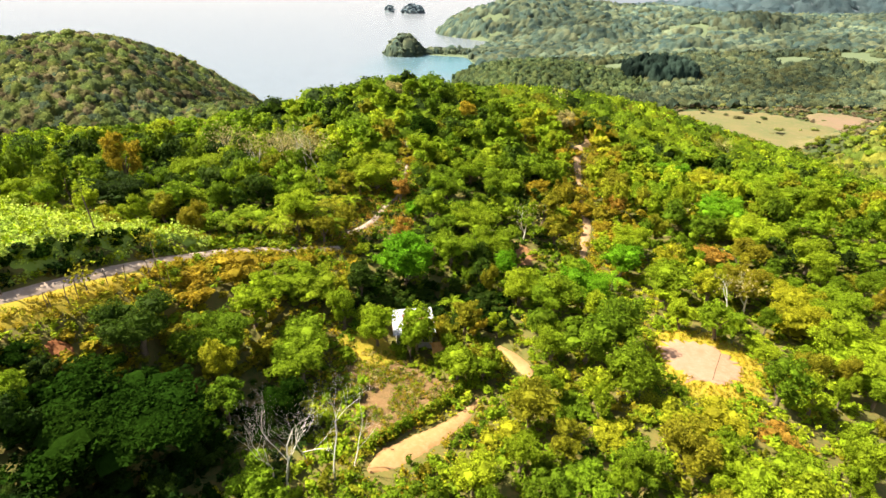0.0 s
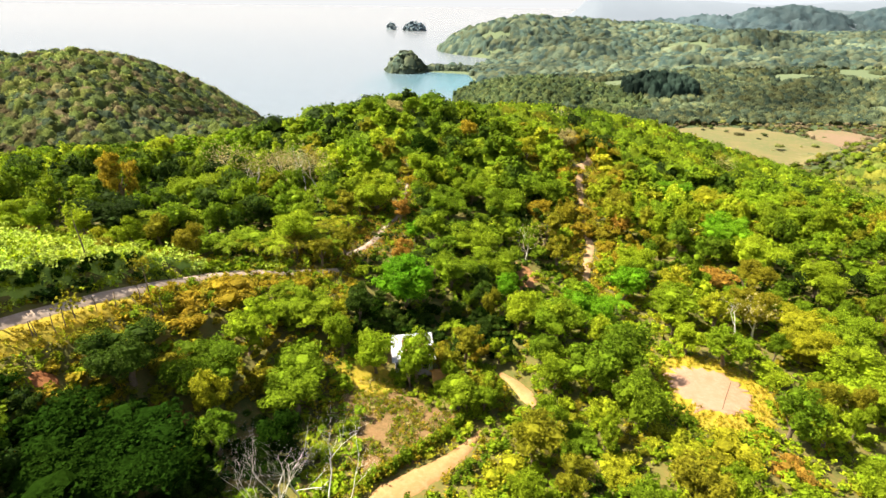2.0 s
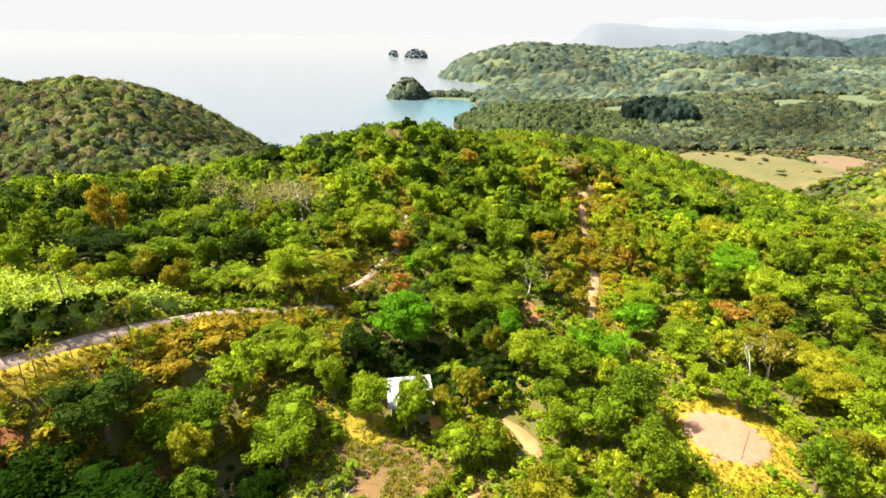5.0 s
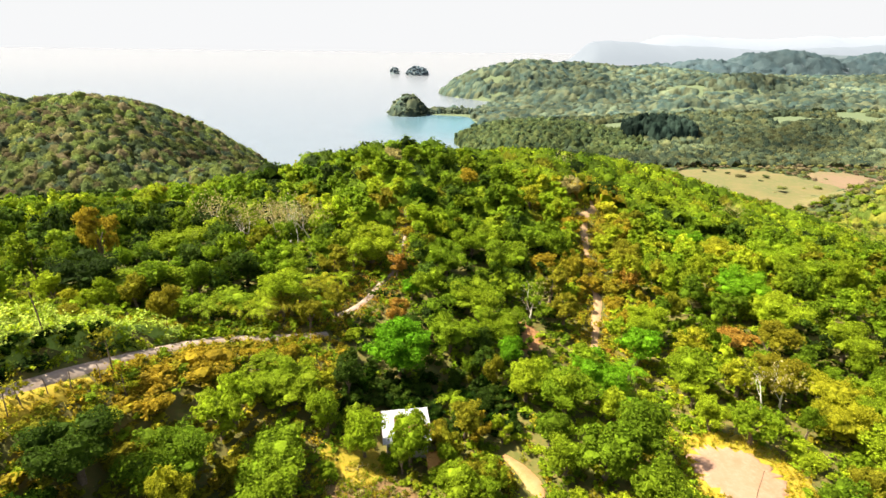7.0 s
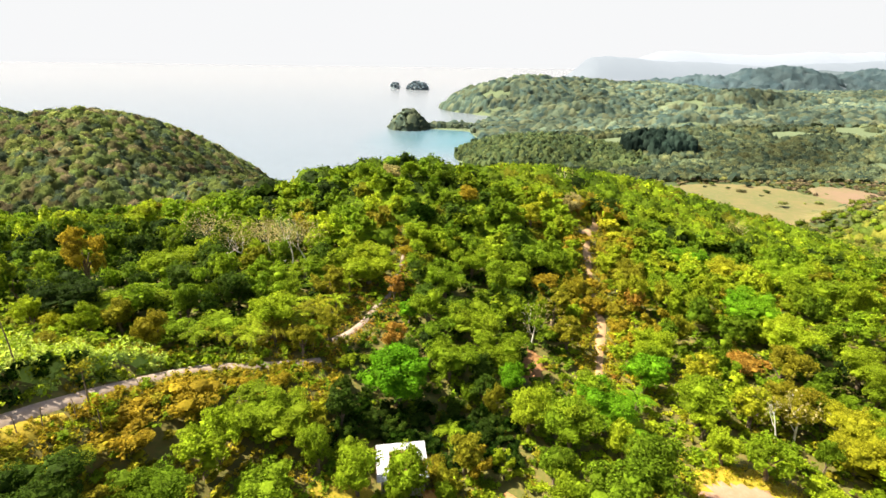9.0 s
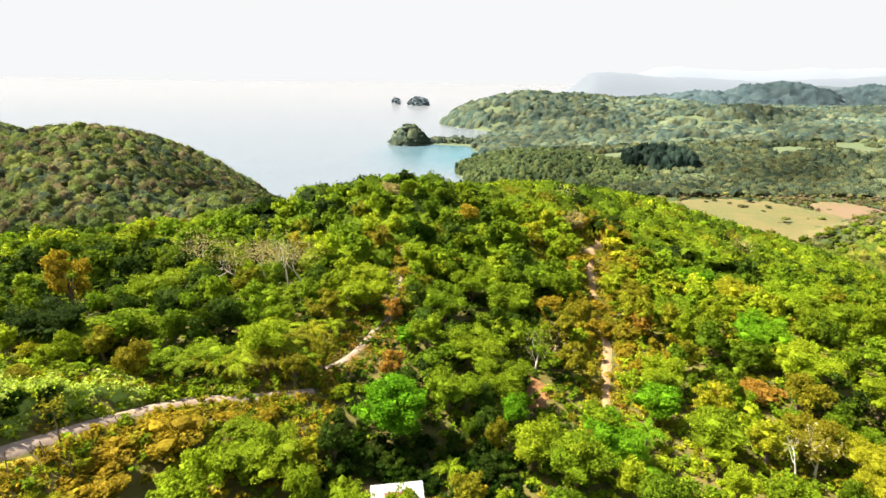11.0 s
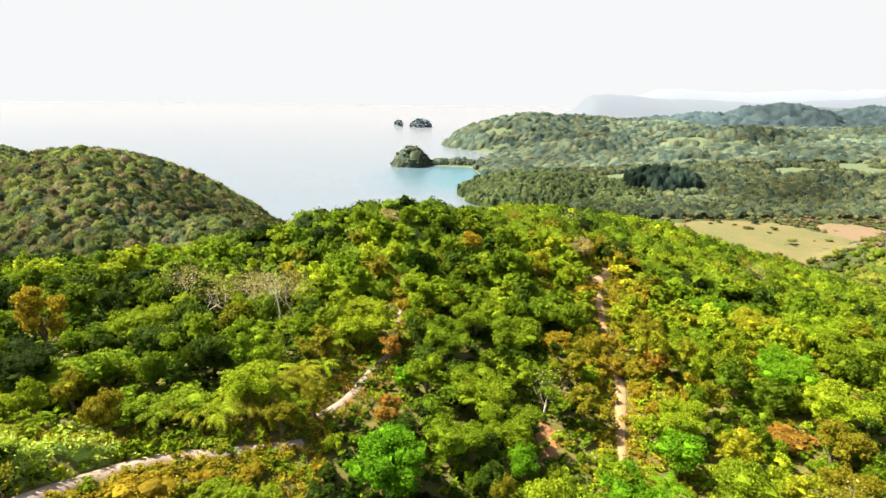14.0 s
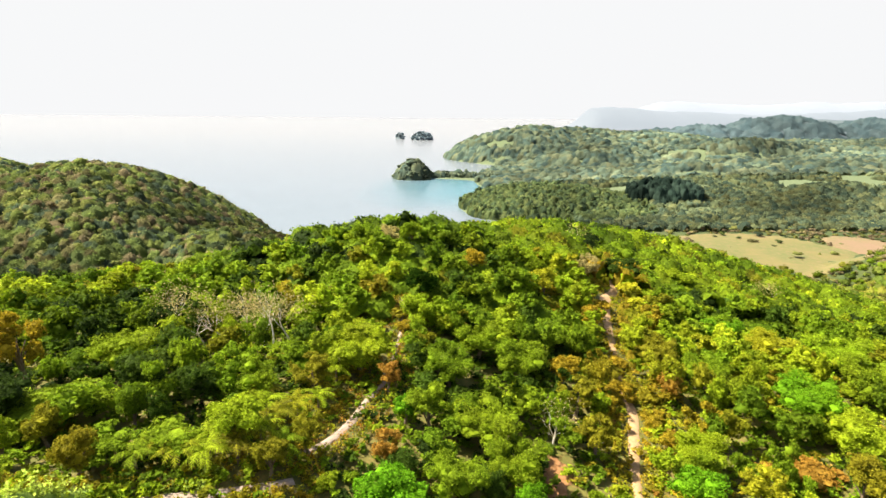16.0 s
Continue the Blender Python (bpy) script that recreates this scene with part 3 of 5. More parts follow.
def tree(shape, hue, x, y, reach, height, k, turn):
    z = float(rise(x, y))
    ob = new("bush" if shape == "shrub" else "tree")
    ob.empty_display_size = 0.3
    ob.matrix_world = Matrix.LocRotScale((x, y, z), Euler((0, 0, turn)), (reach / 4, reach / 4, height / (9 if shape != "shrub" else 5.6)))
    part("trunk", trunk_mesh[shape, k], ob)
    crown = part("crown", round_crown if hue == "mango" else crown_mesh[shape, k] if reach < 4.6 or shape == "shrub" else crown_mesh["wide", k % 2], ob)
    crown.material_slots[0].link = "OBJECT"
    crown.material_slots[0].material = leaf_material[hue]
    tagged(ob, WORDS[hue] + " " + FORM[shape], "bush" if shape == "shrub" else "tree", "trees on the near hillside")
    STANDING.append((x, y, reach))
    return ob


# plants that stand out, by form and hue: x, y, reach, height
PLACED = (
    ("round", "mango", ((-6.3, 76.2, 5.9, 10.2),)),
    ("round", "emerald", ((10.4, 81.0, 2.6, 5.5), (22.2, 75.1, 5.1, 8.8), (-5.6, 95.3, 2.2, 5.0), (64.5, 142.1, 5.4, 9.0), (31.7, 84.7, 4.2, 7.7),)),
    ("round", "lime", ((11.8, 73.4, 3.5, 6.8), (36.2, 68.9, 2.8, 5.8), (57.4, 61.0, 6.5, 9.0), (-4.7, 120.8, 4.2, 7.7), (77.9, 124.3, 7.3, 9.0),)),
    ("tall", "green", ((16.5, 71.0, 4.4, 7.9), (37.7, 80.2, 3.4, 6.5), (66.6, 85.6, 5.5, 9.0), (34.0, 90.6, 3.3, 6.5), (-48.1, 101.0, 5.8, 9.0), (-26.5, 94.8, 4.1, 7.5), (-8.3, 154.4, 3.6, 6.9),)),
    ("spread", "green", ((-17.2, 51.0, 4.4, 5.4), (61.4, 71.5, 6.0, 9.0), (-1.9, 94.5, 3.9, 7.3), (6.1, 92.6, 5.6, 9.0), (9.2, 86.0, 4.9, 8.6), (1.3, 82.4, 4.6, 8.3), (0.7, 105.4, 4.9, 8.6), (12.6, 110.9, 5.7, 9.0), (-49.7, 86.0, 8.4, 5.5), (70.6, 180.8, 5.8, 9.0),)),
    ("round", "green", ((13.9, 58.5, 3.0, 6.1), (-17.8, 55.6, 4.1, 5.0), (-18.7, 65.4, 4.9, 5.5), (-21.7, 65.7, 4.7, 5.0), (16.7, 69.9, 4.3, 7.9), (6.1, 114.4, 4.8, 8.5), (48.1, 116.0, 4.9, 8.6), (37.0, 77.4, 4.3, 7.8), (75.4, 111.9, 6.7, 9.0), (-31.2, 81.0, 4.4, 4.5), (-38.0, 79.5, 4.1, 4.5), (-18.8, 152.0, 4.3, 7.8),)),
    # crowns near black: the shade around them is in the leaf colour
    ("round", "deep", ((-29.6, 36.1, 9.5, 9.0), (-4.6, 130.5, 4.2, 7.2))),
    ("shrub", "olive", ((-30.7, 51.9, 3.2, 2.3), (-37.2, 50.5, 2.5, 1.9), (39.4, 160.9, 3.2, 2.3), (31.0, 118.4, 3.0, 2.2), (-8.3, 124.7, 2.7, 2.0), (0.2, 74.7, 1.3, 1.4),)),
    ("loose", "lime", ((-23.5, 59.5, 3.7, 7.0), (7.5, 65.0, 2.0, 4.7), (17.7, 50.4, 2.8, 5.8), (-24.1, 57.3, 3.7, 6.9), (-47.9, 125.1, 3.8, 7.2), (36.0, 93.0, 4.9, 8.6),)),
    ("shrub", "golden", ((-29.3, 65.5, 4.9, 3.3), (-32.1, 60.5, 3.1, 2.3), (-25.5, 72.0, 2.6, 2.0), (-31.5, 57.4, 3.5, 2.5), (38.0, 147.8, 3.3, 2.4), (33.5, 122.3, 2.8, 2.1), (31.6, 113.8, 3.1, 2.3), (31.4, 110.6, 2.5, 1.9), (34.3, 105.5, 3.3, 2.4), (35.8, 100.1, 3.1, 2.3), (24.1, 144.4, 3.5, 2.5), (23.5, 136.9, 3.0, 2.2), (-7.7, 120.6, 2.2, 1.7), (7.2, 72.9, 1.8, 1.5),)),
    ("loose", "olive", ((2.8, 65.8, 3.6, 6.9), (12.2, 41.1, 2.8, 5.8), (-15.3, 65.7, 3.1, 3.8), (41.5, 122.2, 5.0, 8.8), (21.0, 103.5, 4.5, 8.1), (21.7, 94.5, 4.2, 7.7), (-16.9, 85.5, 3.2, 6.4), (-19.9, 80.6, 3.1, 6.1), (-19.7, 98.3, 4.2, 7.6),)),
    ("round", "olive", ((5.2, 56.4, 2.0, 4.7), (9.1, 46.1, 3.5, 6.7), (24.2, 40.0, 3.9, 7.2),)),
    ("shrub", "yellow", ((6.1, 43.8, 3.5, 2.5), (25.1, 48.2, 4.0, 2.8), (32.0, 47.6, 4.2, 2.9), (17.9, 43.8, 3.4, 2.4), (-33.8, 53.1, 2.9, 2.1), (55.5, 70.8, 5.6, 3.7),)),
    ("loose", "moss", ((41.2, 51.6, 4.0, 8.2), (-23.2, 43.9, 3.2, 5.6))),
    ("spread", "moss", ((-26.4, 51.0, 4.9, 7.6),)),
    ("round", "moss", ((18.2, 57.9, 4.5, 8.6), (22.7, 52.4, 4.0, 7.6), (23.6, 61.6, 4.5, 9.0))),
    ("shrub", "rust", ((37.8, 45.7, 3.0, 2.2), (51.2, 92.4, 4.6, 3.1), (53.8, 91.9, 3.2, 2.3), (46.6, 93.7, 2.4, 1.8),)),
    ("tall", "olive", ((49.8, 77.3, 5.1, 8.9),)),
    ("loose", "yellow", ((44.1, 76.7, 4.1, 7.6), (56.3, 74.1, 4.6, 8.2), (40.9, 85.7, 4.3, 7.7),)),
    ("tall", "yellow", ((54.1, 69.1, 4.7, 8.3), (68.7, 130.4, 6.6, 9.0),)),
    ("loose", "green", ((40.6, 66.4, 4.2, 7.7), (21.7, 77.9, 4.4, 7.9),)),
    ("shrub", "lime", ((46.5, 64.1, 3.4, 2.4),)),
    ("round", "dark", ((-32.6, 47.9, 4.6, 8.2), (-53.3, 83.8, 5.6, 9.0), (51.2, 174.4, 6.7, 9.0),)),
    ("spread", "olive", ((54.5, 86.3, 4.4, 7.9),)),
    ("spread", "lime", ((-13.8, 107.0, 6.4, 9.0), (-24.9, 83.5, 4.4, 7.9), (60.8, 95.0, 6.1, 9.0),)),
    ("loose", "rust", ((-8.6, 102.2, 3.1, 6.2), (-7.1, 86.3, 2.8, 5.8),)),
    ("tall", "dark", ((-40.9, 93.6, 4.3, 7.8), (-33.3, 93.0, 4.1, 7.5),)),
    ("round", "straw", ((37.4, 163.1, 4.8, 8.5), (-13.1, 151.7, 3.2, 6.3),)),
    ("tall", "emerald", ((59.5, 105.4, 6.6, 9.0),)),
    ("round", "golden", ((6.9, 143.4, 3.3, 6.5),)),
    ("loose", "golden", ((-56.7, 93.7, 4.4, 14.0), (4.2, 64.5, 2.8, 5.7), (20.4, 110.4, 4.3, 7.8),)),
    ("round", "yellow", ((22.4, 142.2, 4.1, 7.5),)),
)

place_rng = random.Random(4)
for shape, hue, spots in PLACED:
    for x, y, reach, height in spots:
        tree(shape, hue, x, y, reach, height, place_rng.randrange(3), place_rng.uniform(0, 6.28))


def scatter(rng, x0, x1, y0, y1, spacing, jitter=0.62):
    gx, gy = np.meshgrid(np.arange(x0, x1, spacing), np.arange(y0, y1, spacing * 0.9))
    gx = gx + (np.arange(gx.shape[0])[:, None] % 2) * spacing / 2
    x, y = gx.ravel(), gy.ravel()
    return x + rng.uniform(-jitter, jitter, len(x)) * spacing, y + rng.uniform(-jitter, jitter, len(x)) * spacing


def hue_at(x, y, u):
    """Which hue grows where: yellower to the right and on the dry shoulder, deeper on the left, near black where shade
    is painted in.
    """
    f = noise.noise(Vector((x * 0.03, y * 0.03, 1.7))) + 0.5 * noise.noise(Vector((x * 0.11, y * 0.11, 5.1)))
    if -46 < x < -14 and y > 43 and -41 + (y - 48) * 0.42 < x < -23 + (y - 48) * 0.42:
        return "golden" if u < 0.30 else "yellow" if u < 0.42 else "olive" if u < 0.78 else "green"   # dry golden bank
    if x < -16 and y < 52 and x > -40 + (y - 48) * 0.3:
        return "deep" if u < 0.6 else "dark" if u < 0.9 else "green"   # hollow under the bank, its shade painted as near-black leaves
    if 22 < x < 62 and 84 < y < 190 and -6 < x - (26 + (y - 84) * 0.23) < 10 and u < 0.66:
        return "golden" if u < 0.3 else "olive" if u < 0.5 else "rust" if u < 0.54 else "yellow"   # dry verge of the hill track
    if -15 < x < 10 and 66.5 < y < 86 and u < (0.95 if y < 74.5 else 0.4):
        return "deep" if y < 74.5 and u < 0.6 else "dark"   # gap behind the house: tree shadow painted into the leaf hues
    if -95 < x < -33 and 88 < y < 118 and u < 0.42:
        return "dark"   # left hollow, pools of shade put into the leaf hue
    warm = f * 0.5 + 0.5 + 0.0022 * max(-60, min(60, x)) + (u - 0.5) * 0.5
    if -12 < x < 24 and 78 < y < 150:
        warm -= 0.20
    elif -30 < x < 24 and 84 < y < 200:
        warm -= 0.10   # greener on the wooded crest
    elif x < -20 and y > 100:
        warm += 0.05
    elif x > 40 and y > 84:
        warm -= 0.14
    return ("dark" if warm < 0.14 else "moss" if warm < 0.34 else "green" if warm < 0.58 else "olive" if warm < 0.64 else "lime" if warm < 0.95
            else "yellow" if warm < 1.14 else "golden" if u > 0.85 else "yellow")


# near hillside: single trees and bushes
rng = np.random.default_rng(11)
nx, ny = scatter(rng, -85, 85, 33.5, 84, 4.0)
keep = (np.abs(nx) < 0.86 * ny + 13) & ~((nx > -21) & (nx < -5) & (ny < 41.5)) & ~is_open(nx, ny, 1.9)
low = verge(nx, ny) | open_slope(nx, ny) | sunward(nx, ny) | forecourt(nx, ny) | ((nx + 38 - (ny - 56) * 0.35 > 0) & (nx + 38 - (ny - 56) * 0.35 < 9) & (ny > 44) & (ny < 72))   # strips where only bushes grow
near_kinds = ("round", "tall", "spread", "loose", "shrub", "shrub", "tall")
for x, y, only_low in zip(nx[keep], ny[keep], low[keep]):
    reach = float(rng.uniform(1.6, 3.2))
    if any(math.hypot(x - a, y - b) < 0.52 * (reach + r) for a, b, r in STANDING) or math.hypot(x + 6.3, y - 76) < 6.2 or (-11 < x < 8 and 66 < y < 74.5):
        continue
    shape = near_kinds[rng.integers(len(near_kinds))]
    if only_low:
        shape, reach = "shrub", reach * 0.6
    height = float(rng.uniform(4.2, 7.5) if shape != "shrub" else rng.uniform(2.2, 4.2))
    if only_low:
        height = float(rng.uniform(1.0, 2.0))
    if y < 34:
        height = min(height, 6.0)
    tree(shape, hue_at(x, y, float(rng.random())), float(x), float(y), reach, height, int(rng.integers(3)), float(rng.uniform(0, 6.28)))


# growth on the cut bank above the track, the bank's shade put into its leaf hues
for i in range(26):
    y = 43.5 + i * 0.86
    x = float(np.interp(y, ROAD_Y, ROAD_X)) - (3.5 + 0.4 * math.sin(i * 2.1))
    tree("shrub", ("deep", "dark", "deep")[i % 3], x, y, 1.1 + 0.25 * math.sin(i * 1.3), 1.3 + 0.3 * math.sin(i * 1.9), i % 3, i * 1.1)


# dense shrubs added as painted shade: the hollow under the bank, the gap behind the house
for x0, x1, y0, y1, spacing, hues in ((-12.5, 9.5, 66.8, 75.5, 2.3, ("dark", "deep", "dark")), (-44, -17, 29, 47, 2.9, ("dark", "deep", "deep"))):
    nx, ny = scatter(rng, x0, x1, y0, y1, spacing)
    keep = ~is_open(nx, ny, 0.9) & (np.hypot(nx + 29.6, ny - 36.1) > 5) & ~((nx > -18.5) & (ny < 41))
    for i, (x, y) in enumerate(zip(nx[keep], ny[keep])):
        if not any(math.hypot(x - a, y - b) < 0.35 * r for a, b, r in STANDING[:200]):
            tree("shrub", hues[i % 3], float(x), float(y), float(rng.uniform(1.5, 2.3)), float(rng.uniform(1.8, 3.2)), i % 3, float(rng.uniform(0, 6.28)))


# ---- forest: too many trees to count ----
def forest(name, x, y, templates, reach, height, label, seed, palette=None, patches=0.012, spread=0.35):
    """One object of many trees. templates: crowns about 4 m in half-width and 9 m high; palette: None takes the hillside's hues."""
    rng = np.random.default_rng(seed)
    z = rise(x, y)
    which = rng.integers(len(templates), size=len(x))
    verts, tris, cols, base = [], [], [], 0
    if palette is None:
        col = np.array([LEAF[hue_at(a, b, u)][int(w)] for a, b, u, w in zip(x, y, rng.random(len(x)), rng.integers(2, size=len(x)))])
    else:
        pal = np.array(palette)
        patchy = np.array([noise.noise(Vector((a * patches, b * patches, 9.0))) for a, b in zip(x, y)])
        col = pal[rng.integers(len(pal), size=len(x))] * (1 + 0.75 * patchy)[:, None]
    col = col * (rng.uniform(0.75, 1.25, (len(x), 1)) if palette is None else rng.uniform(1 - spread, 1 + spread, (len(x), 1)))
    for k, (tv, tf) in enumerate(templates):
        s = np.where(which == k)[0]
        if not len(s):
            continue
        a = rng.uniform(0, 2 * math.pi, len(s))
        rs = (reach[0] + (reach[1] - reach[0]) * rng.random(len(s)) ** (1 if palette is None else 1.7)) / 4
        hs = rng.uniform(*height, len(s)) / 9 if palette is None else rs * 4 * rng.uniform(*height, len(s)) / 9   # far trees: height as a multiple of reach
        ca, sa = np.cos(a) * rs, np.sin(a) * rs
        px = tv[None, :, 0] * ca[:, None] - tv[None, :, 1] * sa[:, None] + x[s][:, None]
        py = tv[None, :, 0] * sa[:, None] + tv[None, :, 1] * ca[:, None] + y[s][:, None]
        pz = tv[None, :, 2] * hs[:, None] + z[s][:, None]
        verts.append(np.stack([px, py, pz], 2).reshape(-1, 3))
        tris.append((tf[None] + (np.arange(len(s)) * len(tv))[:, None, None]).reshape(-1, 3) + base)
        cols.append(np.repeat(col[s], len(tv), axis=0))
        base += len(s) * len(tv)
    me = mesh_of(name, np.concatenate(verts), np.concatenate(tris), forest_material if palette is None else far_material, np.concatenate(cols), smooth_faces=True)
    return tagged(new(name, me), label, "forest", kind="stuff")


rng = np.random.default_rng(21)
MID_FINE = [crown_arrays(s, 140 + i, 9, 760, 0.42) for i, s in enumerate(("round", "spread", "tall", "loose", "tall", "shrub"))]
MID = [crown_arrays(s, 40 + i, 7, 350, 0.7) for i, s in enumerate(("round", "spread", "tall", "loose", "tall", "shrub"))]

def far_tree(seed, blades, size, tiers, tall=1.0):
    """A tree for far slopes: a few rounded leaf masses with ragged sprays of blades over them, no trunk to be seen."""
    r = np.random.default_rng(seed)
    c = np.array([(r.uniform(-1.7, 1.7), r.uniform(-1.7, 1.7), r.uniform(2.2, 6.2) * tall) for k in range(tiers)])
    c[0, :2] *= 0.3
    rad = r.uniform(1.7, 2.7, tiers)
    verts, tris, base = [], [], 0
    for q, a in zip(c, rad):
        w = ICO0[0] * (1 + 0.15 * r.standard_normal(len(ICO0[0])))[:, None]
        verts.append(q + w * a * np.array([1, 1, 0.9]))
        tris.append(ICO0[1][ICO0[0][ICO0[1]].mean(1)[:, 2] > -0.5] + base)
        base += len(w)
    w = r.integers(tiers, size=blades)
    d = r.standard_normal((blades, 3))
    d[:, 2] = d[:, 2] * 0.75 + 0.45
    d /= np.linalg.norm(d, axis=1)[:, None]
    lv, lf = leaf_blades(r, c[w] + d * (rad[w] * r.uniform(0.9, 1.15, blades))[:, None], d, size, 0.3)
    return np.concatenate(verts + [lv]), np.concatenate(tris + [lf + base])


MID2 = [far_tree(60 + i, 110, 0.95, t) for i, t in enumerate((3, 5, 4, 6, 2))]
FAR = [far_tree(70 + i, 34, 1.25, t, h) for i, (t, h) in enumerate(((1, 1.0), (3, 0.9), (4, 1.15), (2, 0.8), (5, 1.0), (3, 1.3)))]
VERY_FAR = [far_tree(80 + i, 18, 1.6, t, h) for i, (t, h) in enumerate(((1, 1.0), (2, 1.2), (3, 0.9), (2, 0.8), (3, 1.1)))]
HILL = [(0.122, 0.168, 0.044), (0.150, 0.195, 0.050), (0.172, 0.200, 0.054), (0.165, 0.160, 0.064), (0.082, 0.114, 0.050), (0.060, 0.086, 0.050), (0.105, 0.145, 0.048), (0.175, 0.150, 0.074)]
# coast, headland and ridge leaves: haze painted in, greyer and bluer farther off
HAZE_COAST = [(0.108, 0.138, 0.070), (0.090, 0.120, 0.067), (0.128, 0.152, 0.070), (0.074, 0.105, 0.065), (0.135, 0.150, 0.066), (0.056, 0.084, 0.058)]
HAZE_HEADLAND = [(r + 0.006, g + 0.012, b + 0.026) for r, g, b in HAZE_COAST]
CAPE = [(0.086, 0.126, 0.050), (0.106, 0.146, 0.055), (0.124, 0.158, 0.057), (0.060, 0.092, 0.046)]
# near-black leaves: a cloud's shadow on the plain put into colour
CLOUD_SHADE = [(0.018, 0.031, 0.024), (0.024, 0.040, 0.030), (0.030, 0.048, 0.036)]
HAZE_RIDGE = [(0.062, 0.088, 0.094), (0.070, 0.096, 0.100), (0.054, 0.080, 0.088)]


def canopy(name, x0, x1, y0, y1, step, reach, tall, palette, label, seed, where, patches=0.01, spread=0.3, gap=0.0):
    """Closed woodland seen from afar: one sheet of crown beside crown over the ground, wherever where(x, y) holds; gap: share of the ground left bare."""
    rng = np.random.default_rng(seed)
    xs, ys = np.arange(x0, x1, step), np.arange(y0, y1, step)
    gx, gy = np.meshgrid(xs, ys)
    base = rise(gx.ravel(), gy.ravel()).reshape(gx.shape)
    inn = where(gx.ravel(), gy.ravel()).reshape(gx.shape) & (base > 0.4)
    pal = np.array(palette if palette else [LEAF["green"][0]])
    high = np.zeros(gx.shape)
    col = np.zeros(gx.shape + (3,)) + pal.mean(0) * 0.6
    mid_r = (reach[0] + reach[1]) / 2
    n = int((x1 - x0) * (y1 - y0) / (mid_r ** 2 * 1.15))
    cx, cy = rng.uniform(x0, x1, n), rng.uniform(y0, y1, n)
    keep = where(cx, cy) & (rise(cx, cy) > 0.4)
    cx, cy = cx[keep], cy[keep]
    tone = np.array([noise.noise(Vector((a * patches, b * patches, 9.0))) for a, b in zip(cx, cy)])
    keep = tone > -1 if gap <= 0 else np.array([noise.noise(Vector((a * 0.016, b * 0.028, 4.4))) for a, b in zip(cx, cy)]) > gap - 0.5
    rr = reach[0] + (reach[1] - reach[0]) * rng.random(len(cx)) ** 1.6
    hh = rr * rng.uniform(*tall, len(cx))
    cc = pal[rng.integers(len(pal), size=len(cx))] * (1 + 0.8 * tone)[:, None] * rng.uniform(1 - spread, 1 + spread, (len(cx), 1))
    if palette is None:
        cc = np.array([LEAF[hue_at(a, b, u)][0] for a, b, u in zip(cx, cy, rng.random(len(cx)))]) * rng.uniform(0.5, 1.0, (len(cx), 1))
    for a, b, r, h, c, ok in zip(cx, cy, rr, hh, cc, keep):
        if not ok:
            continue
        i0, i1 = max(int((a - r - x0) / step), 0), min(int((a + r - x0) / step) + 2, len(xs))
        j0, j1 = max(int((b - r - y0) / step), 0), min(int((b + r - y0) / step) + 2, len(ys))
        q = ((gx[j0:j1, i0:i1] - a) ** 2 + (gy[j0:j1, i0:i1] - b) ** 2) / (r * r)
        top = np.where(q < 1, h * (0.35 + 0.65 * np.sqrt(np.maximum(1 - q, 0))), 0)
        win = top > high[j0:j1, i0:i1]
        high[j0:j1, i0:i1][win] = top[win]
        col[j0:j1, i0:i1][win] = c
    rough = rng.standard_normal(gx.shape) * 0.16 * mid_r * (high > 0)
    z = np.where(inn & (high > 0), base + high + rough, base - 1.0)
    v = np.stack([gx + rng.uniform(-0.3, 0.3, gx.shape) * step, gy + rng.uniform(-0.3, 0.3, gx.shape) * step, z], 2).reshape(-1, 3)
    nx = len(xs)
    i = (np.arange(len(ys) - 1)[:, None] * nx + np.arange(nx - 1)[None]).ravel()
    f = np.concatenate([np.stack([i, i + 1, i + nx + 1], 1), np.stack([i, i + nx + 1, i + nx], 1)])
    f = f[(inn & (high > 0)).ravel()[f].any(1)]
    used, f = np.unique(f, return_inverse=True)
    v, f, col = v[used], f.reshape(-1, 3), col.reshape(-1, 3)[used]
    if step < 2.2:   # sprays of leaves over the crowns
        on = np.flatnonzero((high.ravel() > 0)[used])
        on = np.concatenate([on] * (2 if palette is None else 1))
        at = v[on] + rng.uniform(-0.6, 0.6, (len(on), 3)) * step * np.array([1, 1, 0.5]) + np.array([0, 0, 0.25 * step])
        lv, lf = leaf_blades(rng, at, np.tile([0, 0, 1.0], (len(on), 1)), step * (0.62 if palette is None else 0.8), 0.9)
        f = np.concatenate([f, lf + len(v)])
        v = np.concatenate([v, lv])
        col = np.concatenate([col, np.repeat(col[on] * rng.uniform(0.7, 1.45, (len(on), 1)), 3, axis=0)])
    me = mesh_of(name, v, f, far_material if palette else forest_material, col, smooth_faces=True)
    return tagged(new(name, me), label, "forest", kind="stuff")


LUSH = [(0.11, 0.17, 0.014), (0.16, 0.22, 0.016), (0.14, 0.15, 0.03), (0.13, 0.17, 0.03), (0.08, 0.12, 0.02), (0.19, 0.20, 0.03)]


def grove(x0, x1, y0, y1, spacing, margin=1.0, fan=0.87, floor=1.0, jitter=0.62):
    x, y = scatter(rng, x0, x1, y0, y1, spacing, jitter)
    ok = (np.abs(x) < fan * y + 45) & (rise(x, y) > floor)
    x, y = x[ok], y[ok]
    ok = ~is_open(x, y, margin) & ~verge(x, y, 5.0) & ~sunward(x, y, 4.0) & ~open_slope(x, y)
    return x[ok], y[ok]


